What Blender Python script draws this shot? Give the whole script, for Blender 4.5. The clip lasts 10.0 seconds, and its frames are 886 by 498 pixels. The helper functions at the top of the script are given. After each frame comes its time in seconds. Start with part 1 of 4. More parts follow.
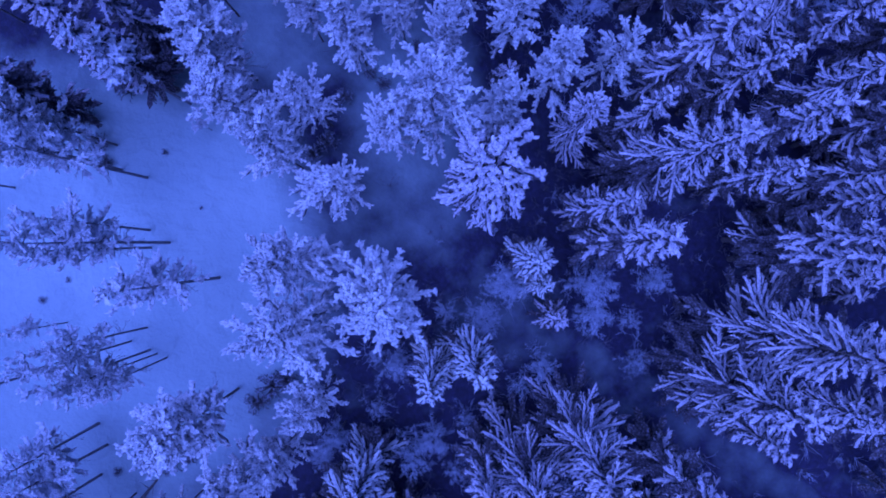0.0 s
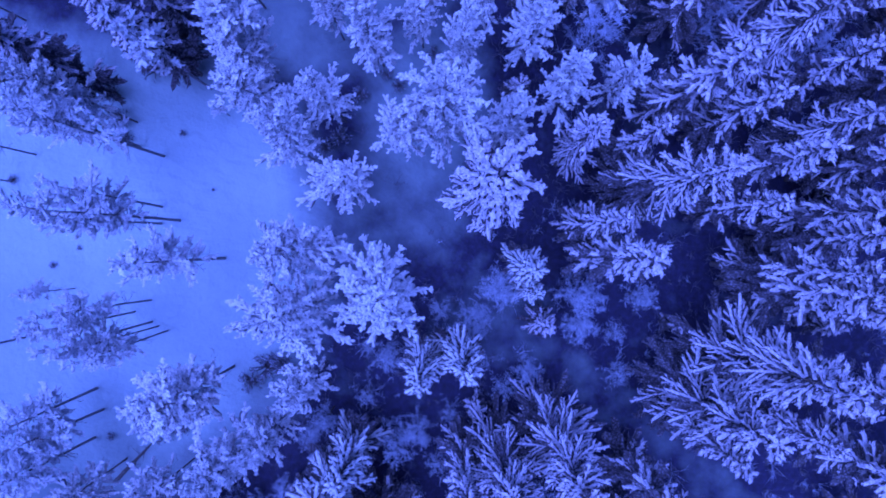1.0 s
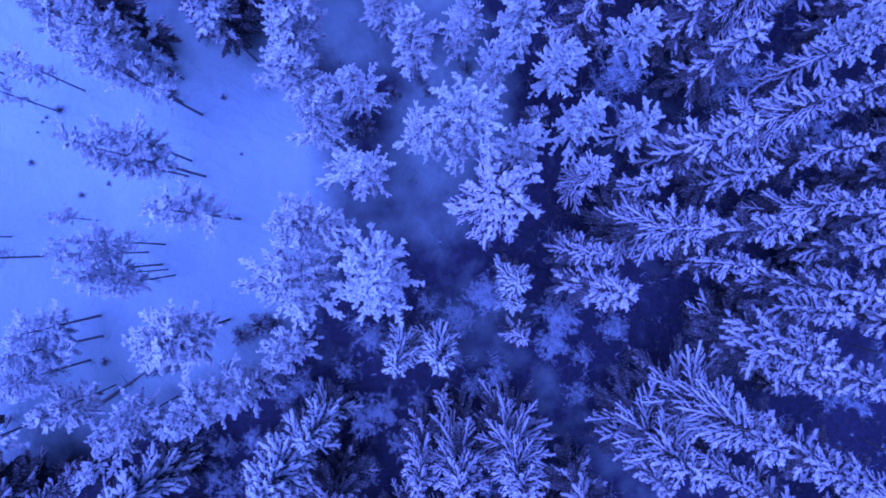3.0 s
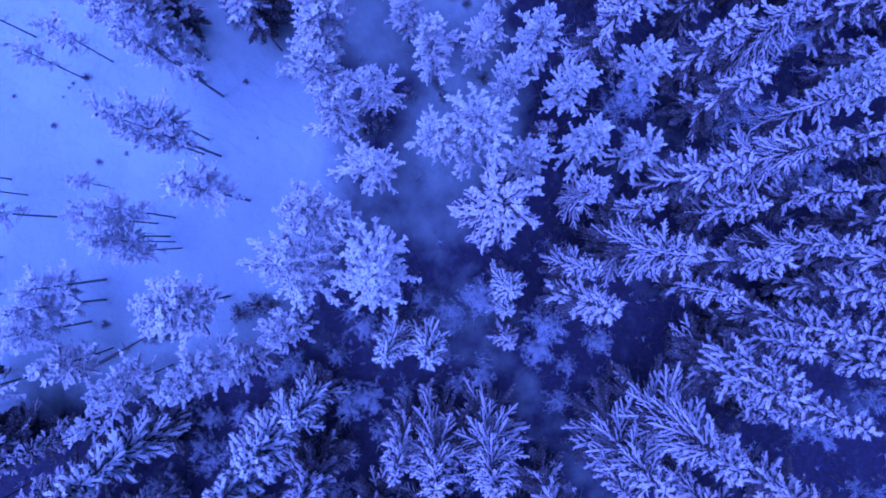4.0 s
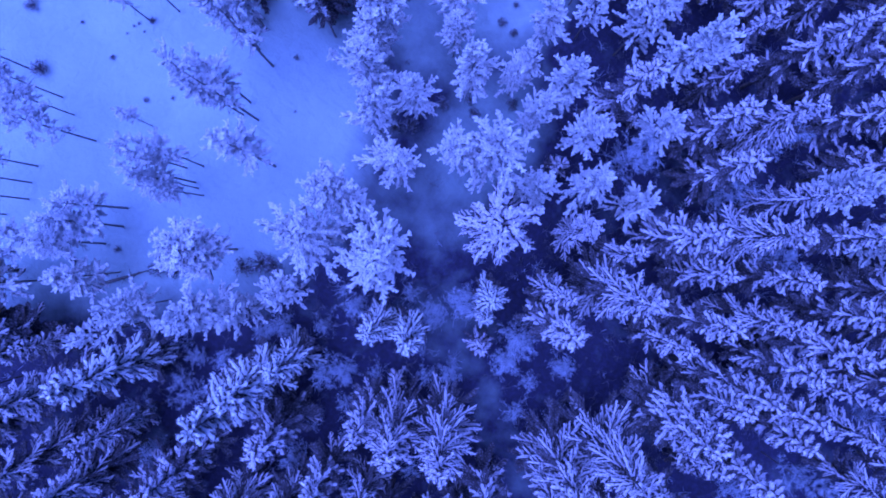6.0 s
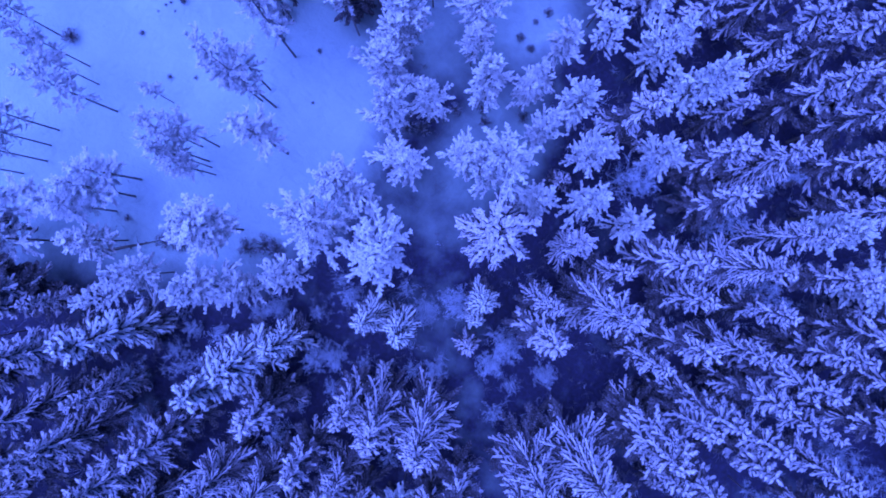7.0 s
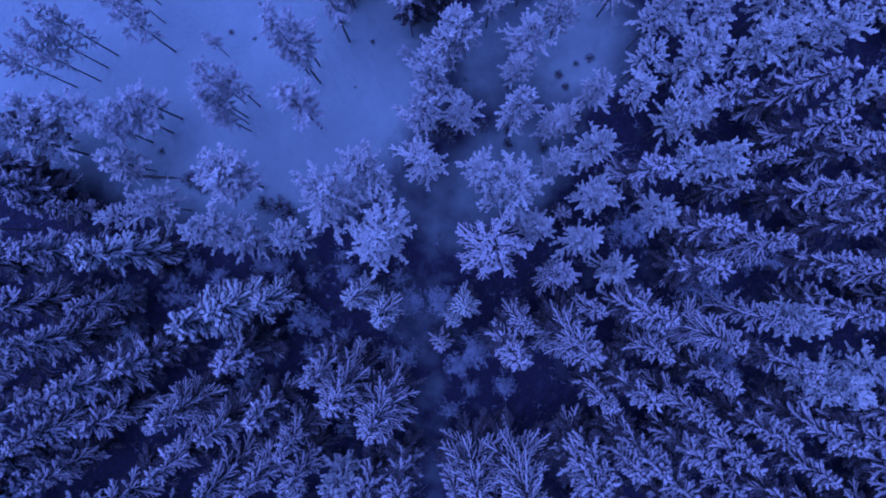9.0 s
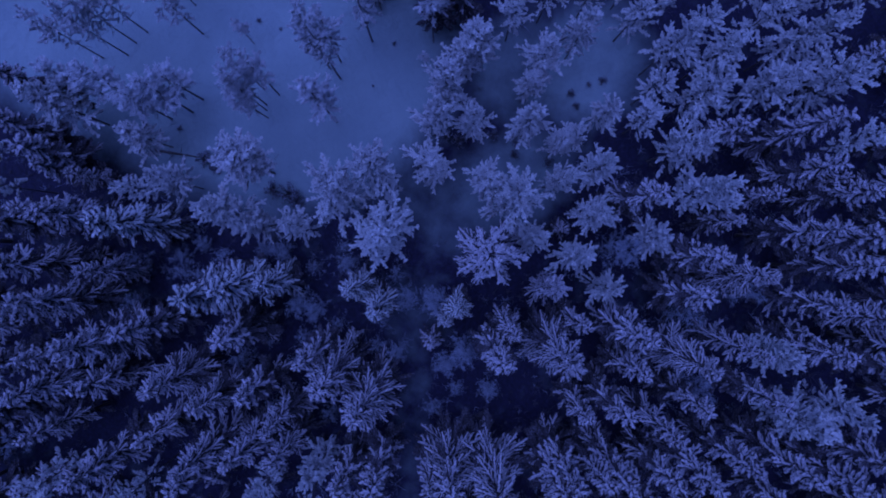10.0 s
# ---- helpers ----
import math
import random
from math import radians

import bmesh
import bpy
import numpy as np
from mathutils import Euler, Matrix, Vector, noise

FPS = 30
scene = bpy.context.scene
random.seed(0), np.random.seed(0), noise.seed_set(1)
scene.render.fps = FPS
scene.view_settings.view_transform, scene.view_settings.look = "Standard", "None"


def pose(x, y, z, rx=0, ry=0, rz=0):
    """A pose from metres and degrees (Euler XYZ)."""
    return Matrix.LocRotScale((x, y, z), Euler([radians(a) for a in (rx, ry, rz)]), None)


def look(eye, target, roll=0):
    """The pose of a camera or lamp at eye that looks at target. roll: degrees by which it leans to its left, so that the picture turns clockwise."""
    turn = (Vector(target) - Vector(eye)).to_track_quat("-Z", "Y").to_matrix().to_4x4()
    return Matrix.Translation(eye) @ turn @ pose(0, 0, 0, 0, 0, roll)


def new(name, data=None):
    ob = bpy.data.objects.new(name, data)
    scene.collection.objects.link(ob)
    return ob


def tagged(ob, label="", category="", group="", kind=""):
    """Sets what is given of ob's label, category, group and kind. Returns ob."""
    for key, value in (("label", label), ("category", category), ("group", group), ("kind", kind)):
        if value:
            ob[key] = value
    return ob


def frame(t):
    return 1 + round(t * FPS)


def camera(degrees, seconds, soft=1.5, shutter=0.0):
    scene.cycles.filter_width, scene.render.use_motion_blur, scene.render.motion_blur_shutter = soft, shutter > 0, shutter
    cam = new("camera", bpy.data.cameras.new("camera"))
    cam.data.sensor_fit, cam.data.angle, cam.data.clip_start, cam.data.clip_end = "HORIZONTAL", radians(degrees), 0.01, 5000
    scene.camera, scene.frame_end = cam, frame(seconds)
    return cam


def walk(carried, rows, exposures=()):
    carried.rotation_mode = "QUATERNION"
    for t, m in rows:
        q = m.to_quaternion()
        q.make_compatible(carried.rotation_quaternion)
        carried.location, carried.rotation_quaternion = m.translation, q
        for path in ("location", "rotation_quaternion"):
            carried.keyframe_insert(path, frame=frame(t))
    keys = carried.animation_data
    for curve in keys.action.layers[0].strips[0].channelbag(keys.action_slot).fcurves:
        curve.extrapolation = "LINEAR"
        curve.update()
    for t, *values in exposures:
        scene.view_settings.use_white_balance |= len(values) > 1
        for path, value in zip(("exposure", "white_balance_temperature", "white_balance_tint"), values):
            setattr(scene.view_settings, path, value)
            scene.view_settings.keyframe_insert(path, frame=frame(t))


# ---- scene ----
cam = camera(74.0, 10.0, soft=1.75)
ROWS = [
    (0.0, -0.001, -0.003, 47.0, -0.133, 0.116, -0.0),
    (0.5, 0.007, 0.073, 47.938, -0.212, 0.081, 2.574),
    (1.0, 0.002, 0.143, 48.772, -0.259, 0.055, 4.961),
    (1.5, 0.044, 0.24, 49.651, -0.336, 0.092, 7.685),
    (2.0, 0.086, 0.314, 50.602, -0.389, 0.117, 10.706),
    (2.5, 0.1, 0.34, 51.506, -0.415, 0.103, 13.311),
    (4.0, 0.11, 0.348, 54.087, -0.356, 0.05, 21.687),
    (4.5, 0.097, 0.362, 55.035, -0.331, 0.014, 25.035),
    (5.0, 0.081, 0.383, 55.976, -0.298, -0.01, 27.935),
    (5.5, 0.062, 0.421, 57.0, -0.263, -0.022, 31.419),
    (7.0, 0.095, 0.547, 59.907, -0.219, -0.091, 40.402),
    (7.5, 0.137, 0.601, 60.87, -0.213, -0.087, 43.591),
    (8.0, 0.156, 0.669, 61.915, -0.278, -0.073, 46.987),
    (8.5, 0.162, 0.75, 62.954, -0.283, -0.034, 50.705),
    (9.0, 0.135, 0.84, 64.008, -0.303, -0.012, 54.218),
    (9.5, 0.072, 0.937, 64.952, -0.331, 0.025, 56.979),
    (10.0, 0.028, 1.022, 65.938, -0.289, 0.02, 60.014),
]
EXPOSURES = [(0.0, 1.36, 6700, 5), (0.3, 1.60, 6620, 7), (0.6, 1.79, 6540, 9), (1.0, 1.83, 6500, 10), (4.0, 1.88, 6500, 10), (7.3, 2.0, 6550, 9), (7.8, 1.76, 6750, 4), (8.2, 1.49, 7100, -1), (8.6, 1.20, 7450, -5), (9.0, 0.89, 7800, -6), (9.4, 0.56, 7850, -7), (9.7, 0.29, 8050, -7), (10.0, 0.0, 8200, -7)]
walk(cam, [(t, pose(x, y, z, rx, ry, rz)) for t, x, y, z, rx, ry, rz in ROWS], EXPOSURES)

# ---------------------------------------------------------------- light
world = bpy.data.worlds.new("dusk_sky")
scene.world = world
world.use_nodes = True
wn, wl = world.node_tree.nodes, world.node_tree.links
sky = wn.new("ShaderNodeTexSky")
sky.sky_type, sky.sun_disc = "NISHITA", False
sky.sun_elevation, sky.sun_rotation = radians(5.0), radians(270.0)
sky.air_density, sky.dust_density, sky.ozone_density = 1.3, 0.6, 4.0
blue = wn.new("ShaderNodeMixRGB")  # the blue hour: little red is left in the sky
blue.blend_type = "MULTIPLY"
blue.inputs[0].default_value = 1.0
blue.inputs[2].default_value = (0.172, 0.262, 1.0, 1)
wl.new(sky.outputs[0], blue.inputs[1])
wl.new(blue.outputs[0], wn["Background"].inputs[0])
wn["Background"].inputs[1].default_value = 0.14
sun = new("sun", bpy.data.lights.new("sun", "SUN"))
sun.data.energy, sun.data.angle, sun.data.color = 3.0, radians(70), (0.118, 0.198, 1.0)
sun.matrix_world = look((-16, -8, 57), (0, 0, 0))


# ---------------------------------------------------------------- materials
def material(name, build):
    m = bpy.data.materials.new(name)
    m.use_nodes = True
    nt = m.node_tree
    build(nt, nt.nodes["Principled BSDF"])
    return m


def node(nt, kind, **values):
    n = nt.nodes.new(kind)
    for key, v in values.items():
        n.inputs[key].default_value = v
    return n


def ramp(nt, fac, stops):
    n = nt.nodes.new("ShaderNodeValToRGB")
    while len(n.color_ramp.elements) < len(stops):
        n.color_ramp.elements.new(0.5)
    for e, (p, c) in zip(n.color_ramp.elements, stops):
        e.position, e.color = p, (*c, 1)
    nt.links.new(fac, n.inputs[0])
    return n.outputs[0]


def place(nt):
    return nt.nodes.new("ShaderNodeNewGeometry").outputs["Position"]


def bump(nt, bsdf, scales, distance):
    """Relief at two scales of noise."""
    last = None
    for scale, strength in scales:
        tex = node(nt, "ShaderNodeTexNoise", Scale=scale, Detail=4.0)
        nt.links.new(place(nt), tex.inputs["Vector"])
        b = node(nt, "ShaderNodeBump", Strength=strength, Distance=distance)
        nt.links.new(tex.outputs[0], b.inputs["Height"])
        if last:
            nt.links.new(last.outputs[0], b.inputs["Normal"])
        last = b
    nt.links.new(last.outputs[0], bsdf.inputs["Normal"])


def mottled(name, stops, scale, rough, relief, detail=5.0, distance=0.05):
    def build(nt, bsdf):
        tex = node(nt, "ShaderNodeTexNoise", Scale=scale, Detail=detail, Roughness=0.65)
        nt.links.new(place(nt), tex.inputs["Vector"])
        nt.links.new(ramp(nt, tex.outputs[0], stops), bsdf.inputs["Base Color"])
        bsdf.inputs["Roughness"].default_value = rough
        bump(nt, bsdf, relief, distance)
    return material(name, build)


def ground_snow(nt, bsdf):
    """Snow, bright in the open; forest shade under the trees is painted in dark."""
    broad = node(nt, "ShaderNodeTexNoise", Scale=0.12, Detail=5.0, Roughness=0.6)
    fine = node(nt, "ShaderNodeTexNoise", Scale=2.2, Detail=6.0, Roughness=0.7)
    patch = node(nt, "ShaderNodeTexNoise", Scale=0.45, Detail=3.0, Roughness=0.5)
    for tex in (broad, fine, patch):
        nt.links.new(place(nt), tex.inputs["Vector"])
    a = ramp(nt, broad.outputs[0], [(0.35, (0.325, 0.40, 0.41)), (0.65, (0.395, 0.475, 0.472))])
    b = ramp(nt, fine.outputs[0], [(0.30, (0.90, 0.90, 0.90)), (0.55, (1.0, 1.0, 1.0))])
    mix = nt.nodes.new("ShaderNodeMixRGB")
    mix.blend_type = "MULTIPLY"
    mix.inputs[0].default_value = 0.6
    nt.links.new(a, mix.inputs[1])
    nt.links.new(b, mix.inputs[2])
    # dark violet-blue tone that stands for the shade on the forest floor
    forest_shade = ramp(nt, fine.outputs[0], [(0.30, (0.014, 0.009, 0.022)), (0.50, (0.021, 0.016, 0.048)), (0.72, (0.040, 0.032, 0.088))])
    light_mask = nt.nodes.new("ShaderNodeAttribute")
    light_mask.attribute_name = "snow_depth"
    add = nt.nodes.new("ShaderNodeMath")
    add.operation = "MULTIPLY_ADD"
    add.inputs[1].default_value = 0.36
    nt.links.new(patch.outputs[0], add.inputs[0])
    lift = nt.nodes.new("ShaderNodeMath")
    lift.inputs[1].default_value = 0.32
    nt.links.new(light_mask.outputs["Fac"], lift.inputs[0])
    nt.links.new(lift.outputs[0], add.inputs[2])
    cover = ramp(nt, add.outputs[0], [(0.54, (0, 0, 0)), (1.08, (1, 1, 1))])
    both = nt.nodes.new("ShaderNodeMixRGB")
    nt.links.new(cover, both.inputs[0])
    nt.links.new(forest_shade, both.inputs[1])
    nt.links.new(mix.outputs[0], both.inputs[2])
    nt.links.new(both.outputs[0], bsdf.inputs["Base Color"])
    bsdf.inputs["Roughness"].default_value = 0.8
    bump(nt, bsdf, [(0.22, 0.8), (0.9, 0.55)], 0.50)


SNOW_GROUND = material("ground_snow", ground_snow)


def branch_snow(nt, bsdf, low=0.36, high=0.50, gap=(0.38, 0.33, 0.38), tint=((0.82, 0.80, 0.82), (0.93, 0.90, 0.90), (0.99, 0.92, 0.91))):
    """Snow caught in needles: lumpy, with darker frosted needles showing through in specks."""
    lump = node(nt, "ShaderNodeTexNoise", Scale=3.0, Detail=4.0, Roughness=0.6)
    speck = node(nt, "ShaderNodeTexNoise", Scale=12.0, Detail=4.0, Roughness=0.7)
    for tex in (lump, speck):
        nt.links.new(place(nt), tex.inputs["Vector"])
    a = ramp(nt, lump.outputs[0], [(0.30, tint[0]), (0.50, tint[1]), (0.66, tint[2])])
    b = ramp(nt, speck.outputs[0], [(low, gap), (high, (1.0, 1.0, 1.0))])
    mix = nt.nodes.new("ShaderNodeMixRGB")
    mix.blend_type = "MULTIPLY"
    mix.inputs[0].default_value = 1.0
    nt.links.new(a, mix.inputs[1])
    nt.links.new(b, mix.inputs[2])
    nt.links.new(mix.outputs[0], bsdf.inputs["Base Color"])
    bsdf.inputs["Roughness"].default_value = 0.85
    bump(nt, bsdf, [(8.0, 0.8), (26.0, 0.7)], 0.10)


SNOW = material("branch_snow", lambda nt, bsdf: branch_snow(nt, bsdf, 0.32, 0.50))
THIN_SNOW = material("thin_branch_snow", lambda nt, bsdf: branch_snow(nt, bsdf, 0.36, 0.53, tint=((0.76, 0.69, 0.74), (0.90, 0.81, 0.86), (0.98, 0.88, 0.91))))
# pale specks: haze over the clearing is painted into this snow
FIELD_SNOW = material("sparse_branch_snow", lambda nt, bsdf: branch_snow(nt, bsdf, 0.30, 0.50, (0.58, 0.56, 0.60), ((0.70, 0.70, 0.74), (0.82, 0.80, 0.83), (0.93, 0.89, 0.90))))
NEEDLES = mottled("spruce_needles", [(0.33, (0.027, 0.019, 0.022)), (0.51, (0.082, 0.065, 0.075)), (0.68, (0.32, 0.28, 0.34))], 7.0, 0.85, [(25.0, 0.8)])
PINE_NEEDLES = mottled("pine_needles", [(0.28, (0.16, 0.15, 0.16)), (0.46, (0.33, 0.31, 0.33)), (0.64, (0.58, 0.55, 0.58))], 6.0, 0.85, [(25.0, 0.8)])
# rime on the needles, paled further to imitate haze
RIMED_HAZY_NEEDLES = mottled("rimed_needles", [(0.28, (0.36, 0.36, 0.37)), (0.46, (0.52, 0.52, 0.53)), (0.64, (0.70, 0.70, 0.72))], 6.0, 0.85, [(25.0, 0.8)])
BARK = mottled("dark_bark", [(0.35, (0.09, 0.068, 0.062)), (0.65, (0.26, 0.22, 0.21))], 9.0, 0.9, [(14.0, 0.8)], distance=0.02)
RIMED_BARK = mottled("rimed_bark", [(0.35, (0.16, 0.14, 0.145)), (0.65, (0.36, 0.33, 0.35))], 7.0, 0.9, [(14.0, 0.6)], distance=0.02)
FROST = mottled("hoar_frost", [(0.30, (0.34, 0.36, 0.44)), (0.60, (0.52, 0.54, 0.63))], 5.0, 0.85, [(20.0, 0.5)])
SCRUB = mottled("bare_scrub", [(0.35, (0.085, 0.070, 0.085)), (0.70, (0.28, 0.25, 0.29))], 4.0, 0.9, [(20.0, 0.5)])


# ---------------------------------------------------------------- mesh tools
class Soup:
    """Points and faces of one mesh."""

    def __init__(self):
        self.v, self.f = [], []

    def tube(self, points, radii, sides=4):
        """A tapered round rod that ends in a point."""
        n0 = len(self.v)
        points = [Vector(p) for p in points]
        for i, (p, r) in enumerate(zip(points[:-1], radii)):
            d = (points[i + 1] - points[max(i - 1, 0)]).normalized()
            a = d.cross(Vector((0, 0, 1)) if abs(d.z) < 0.95 else Vector((1, 0, 0))).normalized()
            b = d.cross(a)
            for s in range(sides):
                w = 2 * math.pi * s / sides
                self.v.append(p + r * (math.cos(w) * a + math.sin(w) * b))
        tip = len(self.v)
        self.v.append(points[-1])
        rings = len(points) - 1
        for i in range(rings):
            for s in range(sides):
                q, t = n0 + i * sides + s, n0 + i * sides + (s + 1) % sides
                if i < rings - 1:
                    self.f.append((q, t, t + sides, q + sides))
                else:
                    self.f.append((q, t, tip))

    def finger(self, p, q, wide, high, rng, under=False, slim=True):
        """A lump of snow along a shoot (or, under it, its tuft of needles): an arched strip, blunt at the foot and the tip."""
        n0 = len(self.v)
        p, q = Vector(p), Vector(q)
        d = q - p
        side = Vector((-d.y, d.x, 0))
        side = side.normalized() if side.length > 1e-4 else Vector((1, 0, 0))
        up = side.cross(d).normalized()
        if up.z < 0:
            up = -up
        if under:
            up = -up
        n = 3 if slim else 4
        for k, w in ((0.0, 0.65), (0.72, 1.0)):
            c = p + d * k
            w *= wide * rng.uniform(0.8, 1.2)
            h = high * rng.uniform(0.75, 1.25) * (0.8 if k == 0 else 1.0)
            if slim:
                self.v += [c - side * w, c + side * w * rng.uniform(-0.3, 0.3) + up * h, c + side * w]
            else:
                self.v += [c - side * w, c - side * w * 0.5 + up * h, c + side * w * 0.5 + up * h, c + side * w]
        self.v.append(q + up * high * 0.2)
        for s in range(n - 1):
            self.f.append((n0 + s, n0 + s + 1, n0 + s + n + 1, n0 + s + n))
            self.f.append((n0 + n + s, n0 + n + 1 + s, n0 + 2 * n))

    def ridge(self, points, widths, high):
        """A rounded roll of snow along a line: three points a ring, closed by a blunt end."""
        n0 = len(self.v)
        points, widths = list(points), list(widths[:len(points) - 1])
        end = points[-1]
        points[-1] = points[-2].lerp(end, 0.80)
        points.append(end)
        widths.append(widths[-1] * 0.82)
        for i in range(len(points) - 1):
            d = points[i + 1] - points[max(i - 1, 0)]
            side = Vector((-d.y, d.x, 0))
            side = side.normalized() if side.length > 1e-4 else Vector((1, 0, 0))
            up = d.cross(side).normalized()
            if up.z < 0:
                up = -up
            w = widths[i]
            self.v += [points[i] - side * w - up * high * 0.7, points[i] + up * high * w / widths[0], points[i] + side * w - up * high * 0.7]
        tip = len(self.v)
        self.v.append(points[-1] - Vector((0, 0, high * 0.2)))
        last = len(points) - 2
        for i in range(last):
            for k in (0, 1):
                q = n0 + 3 * i + k
                self.f.append((q, q + 1, q + 4, q + 3))
        for k in (0, 1):
            self.f.append((n0 + 3 * last + k, n0 + 3 * last + k + 1, tip))

    def knob(self, p, q, wide, high):
        """A stubby lump of snow on a shoot: pointed at the foot, thick and blunt at the end."""
        n0 = len(self.v)
        d = q - p
        side = Vector((-d.y, d.x, 0))
        side = side.normalized() if side.length > 1e-4 else Vector((1, 0, 0))
        up = d.cross(side).normalized()
        if up.z < 0:
            up = -up
        self.v.append(p)
        for k, w in ((0.42, 1.0), (0.86, 0.84)):
            c = p + d * k
            self.v += [c - side * wide * w - up * high * 0.5, c + up * high * w, c + side * wide * w - up * high * 0.5]
        self.v.append(q - up * high * 0.15)
        self.f += [(n0, n0 + 1, n0 + 2), (n0, n0 + 2, n0 + 3), (n0 + 1, n0 + 4, n0 + 5, n0 + 2), (n0 + 2, n0 + 5, n0 + 6, n0 + 3), (n0 + 4, n0 + 7, n0 + 5), (n0 + 5, n0 + 7, n0 + 6)]

    def tooth(self, p, q, wide, high):
        """A small ridged spike from p to q: the snowy end of one twig."""
        n0 = len(self.v)
        d = q - p
        side = Vector((-d.y, d.x, 0)).normalized() * wide
        self.v += [p - side, p + Vector((0, 0, high)), p + side, q]
        self.f += [(n0, n0 + 1, n0 + 3), (n0 + 1, n0 + 2, n0 + 3)]

    def mesh(self, name, mat):
        me = bpy.data.meshes.new(name)
        me.from_pydata([tuple(v) for v in self.v], [], self.f)
        me.polygons.foreach_set("use_smooth", [True] * len(me.polygons))
        me.materials.append(mat)
        return me


def rod(me_points, radii, sides, name, mat):
    s = Soup()
    s.tube(me_points, radii, sides)
    return s.mesh(name, mat)


def around(angle, slope, length):
    c = math.cos(slope) * length
    return Vector((math.cos(angle) * c, math.sin(angle) * c, math.sin(slope) * length))


# ---------------------------------------------------------------- kinds of tree
def bough_soups(L, rng, knobby=0):
    """One spruce bough along +x: it droops, lifts its tip and is fringed with twigs, all under snow."""
    snow, needles = Soup(), Soup()
    sway, sag = rng.uniform(-0.16, 0.16), rng.uniform(0.85, 1.15)

    def at(s):
        return Vector((L * s * (1 - 0.08 * s), sway * L * s * s, sag * L * (-0.58 * s + 0.30 * s * s)))

    def roll(p, q, sagging, w):
        """A roll of snow on a shoot, blunt at its end, with a saw edge of short snowy twig ends on both sides."""
        d = q - p
        n = max(2, int(round(d.length / 0.44)))
        line = [p + d * (i / n) + Vector((0, 0, sagging * math.sin(math.pi * i / n))) + Vector((rng.uniform(-1, 1), rng.uniform(-1, 1), rng.uniform(-0.6, 0.6))) * (0.03 if 0 < i < n else 0) for i in range(n + 1)]
        wide = [w * (0.80 + 0.22 * i / n) * rng.uniform(0.85, 1.15) for i in range(n + 1)]
        snow.ridge(line, wide, 0.10)
        a = math.atan2(d.y, d.x)
        m = max(3, int(d.length * 10.0))
        for i in range(m):
            k = 0.06 + 0.94 * (i + rng.random()) / m
            c = p + d * k + Vector((0, 0, sagging * math.sin(math.pi * k) - 0.02))
            e = c + around(a + (1 if i % 2 else -1) * rng.uniform(0.45, 0.95), rng.uniform(-0.45, 0.1), w + rng.uniform(0.05, 0.14))
            snow.tooth(c, e, rng.uniform(0.035, 0.055), 0.05)

    w = 0.054 + 0.007 * L + (0.0, 0.036, 0.066)[knobby]
    cut = rng.uniform(0.45, 0.6)
    roll(at(0.08), at(cut), 0.02 * L, w)
    roll(at(cut - 0.04), at(1.0), 0.02 * L, w)
    needles.finger(at(0.05), at(0.6), w * 2.6, 0.16, rng, True)
    needles.finger(at(0.45), at(1.02), w * 2.2, 0.14, rng, True)
    n = max(4, int(L / 0.42))
    for i in range(n):
        s = 0.15 + 0.72 * (i + rng.random()) / n
        sgn = 1 if i % 2 else -1
        ln = max(0.20, L * rng.uniform(0.24, 0.46) * (1.22 - s))
        c = at(s)
        q = c + around(sgn * rng.uniform(0.42, 0.76), -0.30 + rng.uniform(-0.2, 0.2), ln)
        roll(c, q, 0.02, rng.uniform(0.80, 1.18) * (0.046, 0.071, 0.105)[knobby])
        needles.tooth(c - Vector((0, 0, 0.12)), q + (q - c) * 0.06, 0.17, 0.08)
    for i in range(int(L * 5)):
        k = rng.uniform(0.1, 0.95)
        c = at(k) - Vector((0, 0, 0.14))
        needles.tooth(c, c + around(rng.choice((-1, 1)) * rng.uniform(0.4, 1.0), rng.uniform(-0.6, -0.1), rng.uniform(0.25, 0.42)), 0.07, 0.05)
    return snow, needles


brng = random.Random(3)
BOUGH_SIZES = (0.55, 1.0, 1.6, 2.3, 3.0)
BOUGHS = [[bough_soups(L, brng) for _ in range(4)] + [bough_soups(L, brng, 1) for _ in range(4)] + [bough_soups(L, brng, 2) for _ in range(4)] for L in BOUGH_SIZES]


def bough_poses(seed, h, r, count, gap, knobby=0.0):
    """Where a spruce of that height and radius has its boughs: size class, variant and pose of each."""
    rng = random.Random(seed)
    z, out = h * 0.24, []
    while z < h - 0.2:
        k = z / h
        reach = (1.22 - 0.15 * min(knobby, 1)) * r * (1 - k) ** (0.72 - 0.12 * min(knobby, 1)) * min(1.0, 0.72 + 1.1 * k) + 0.20
        n = max(4, int(round(count * (0.75 + 0.25 * (1 - k)))))
        turn = rng.uniform(0, 6.28)
        for i in range(n):
            if rng.random() < 0.14 and k < 0.9:
                continue
            L = reach * rng.uniform(0.50, 1.28)
            size = min(range(len(BOUGH_SIZES)), key=lambda j: abs(math.log(BOUGH_SIZES[j] / L)))
            tilt = -10 * (1 - k) + 50 * max(0.0, k - 0.72) / 0.28 + rng.uniform(-14, 14)
            m = pose(0, 0, z + rng.uniform(-0.36, 0.36), 0, 0, math.degrees(turn) + 360 * i / n + rng.uniform(-24, 24)) @ pose(0, 0, 0, rng.uniform(-18, 18), -tilt, 0)
            f = L / BOUGH_SIZES[size]
            out.append((size, rng.randrange(4) + (8 if knobby > 1 else 4 if rng.random() < knobby else 0), m @ Matrix.Diagonal((f, 0.5 + 0.5 * f, 0.5 + 0.5 * f, 1))))
        z += gap * (0.80 + 0.45 * (1 - k))
    return out


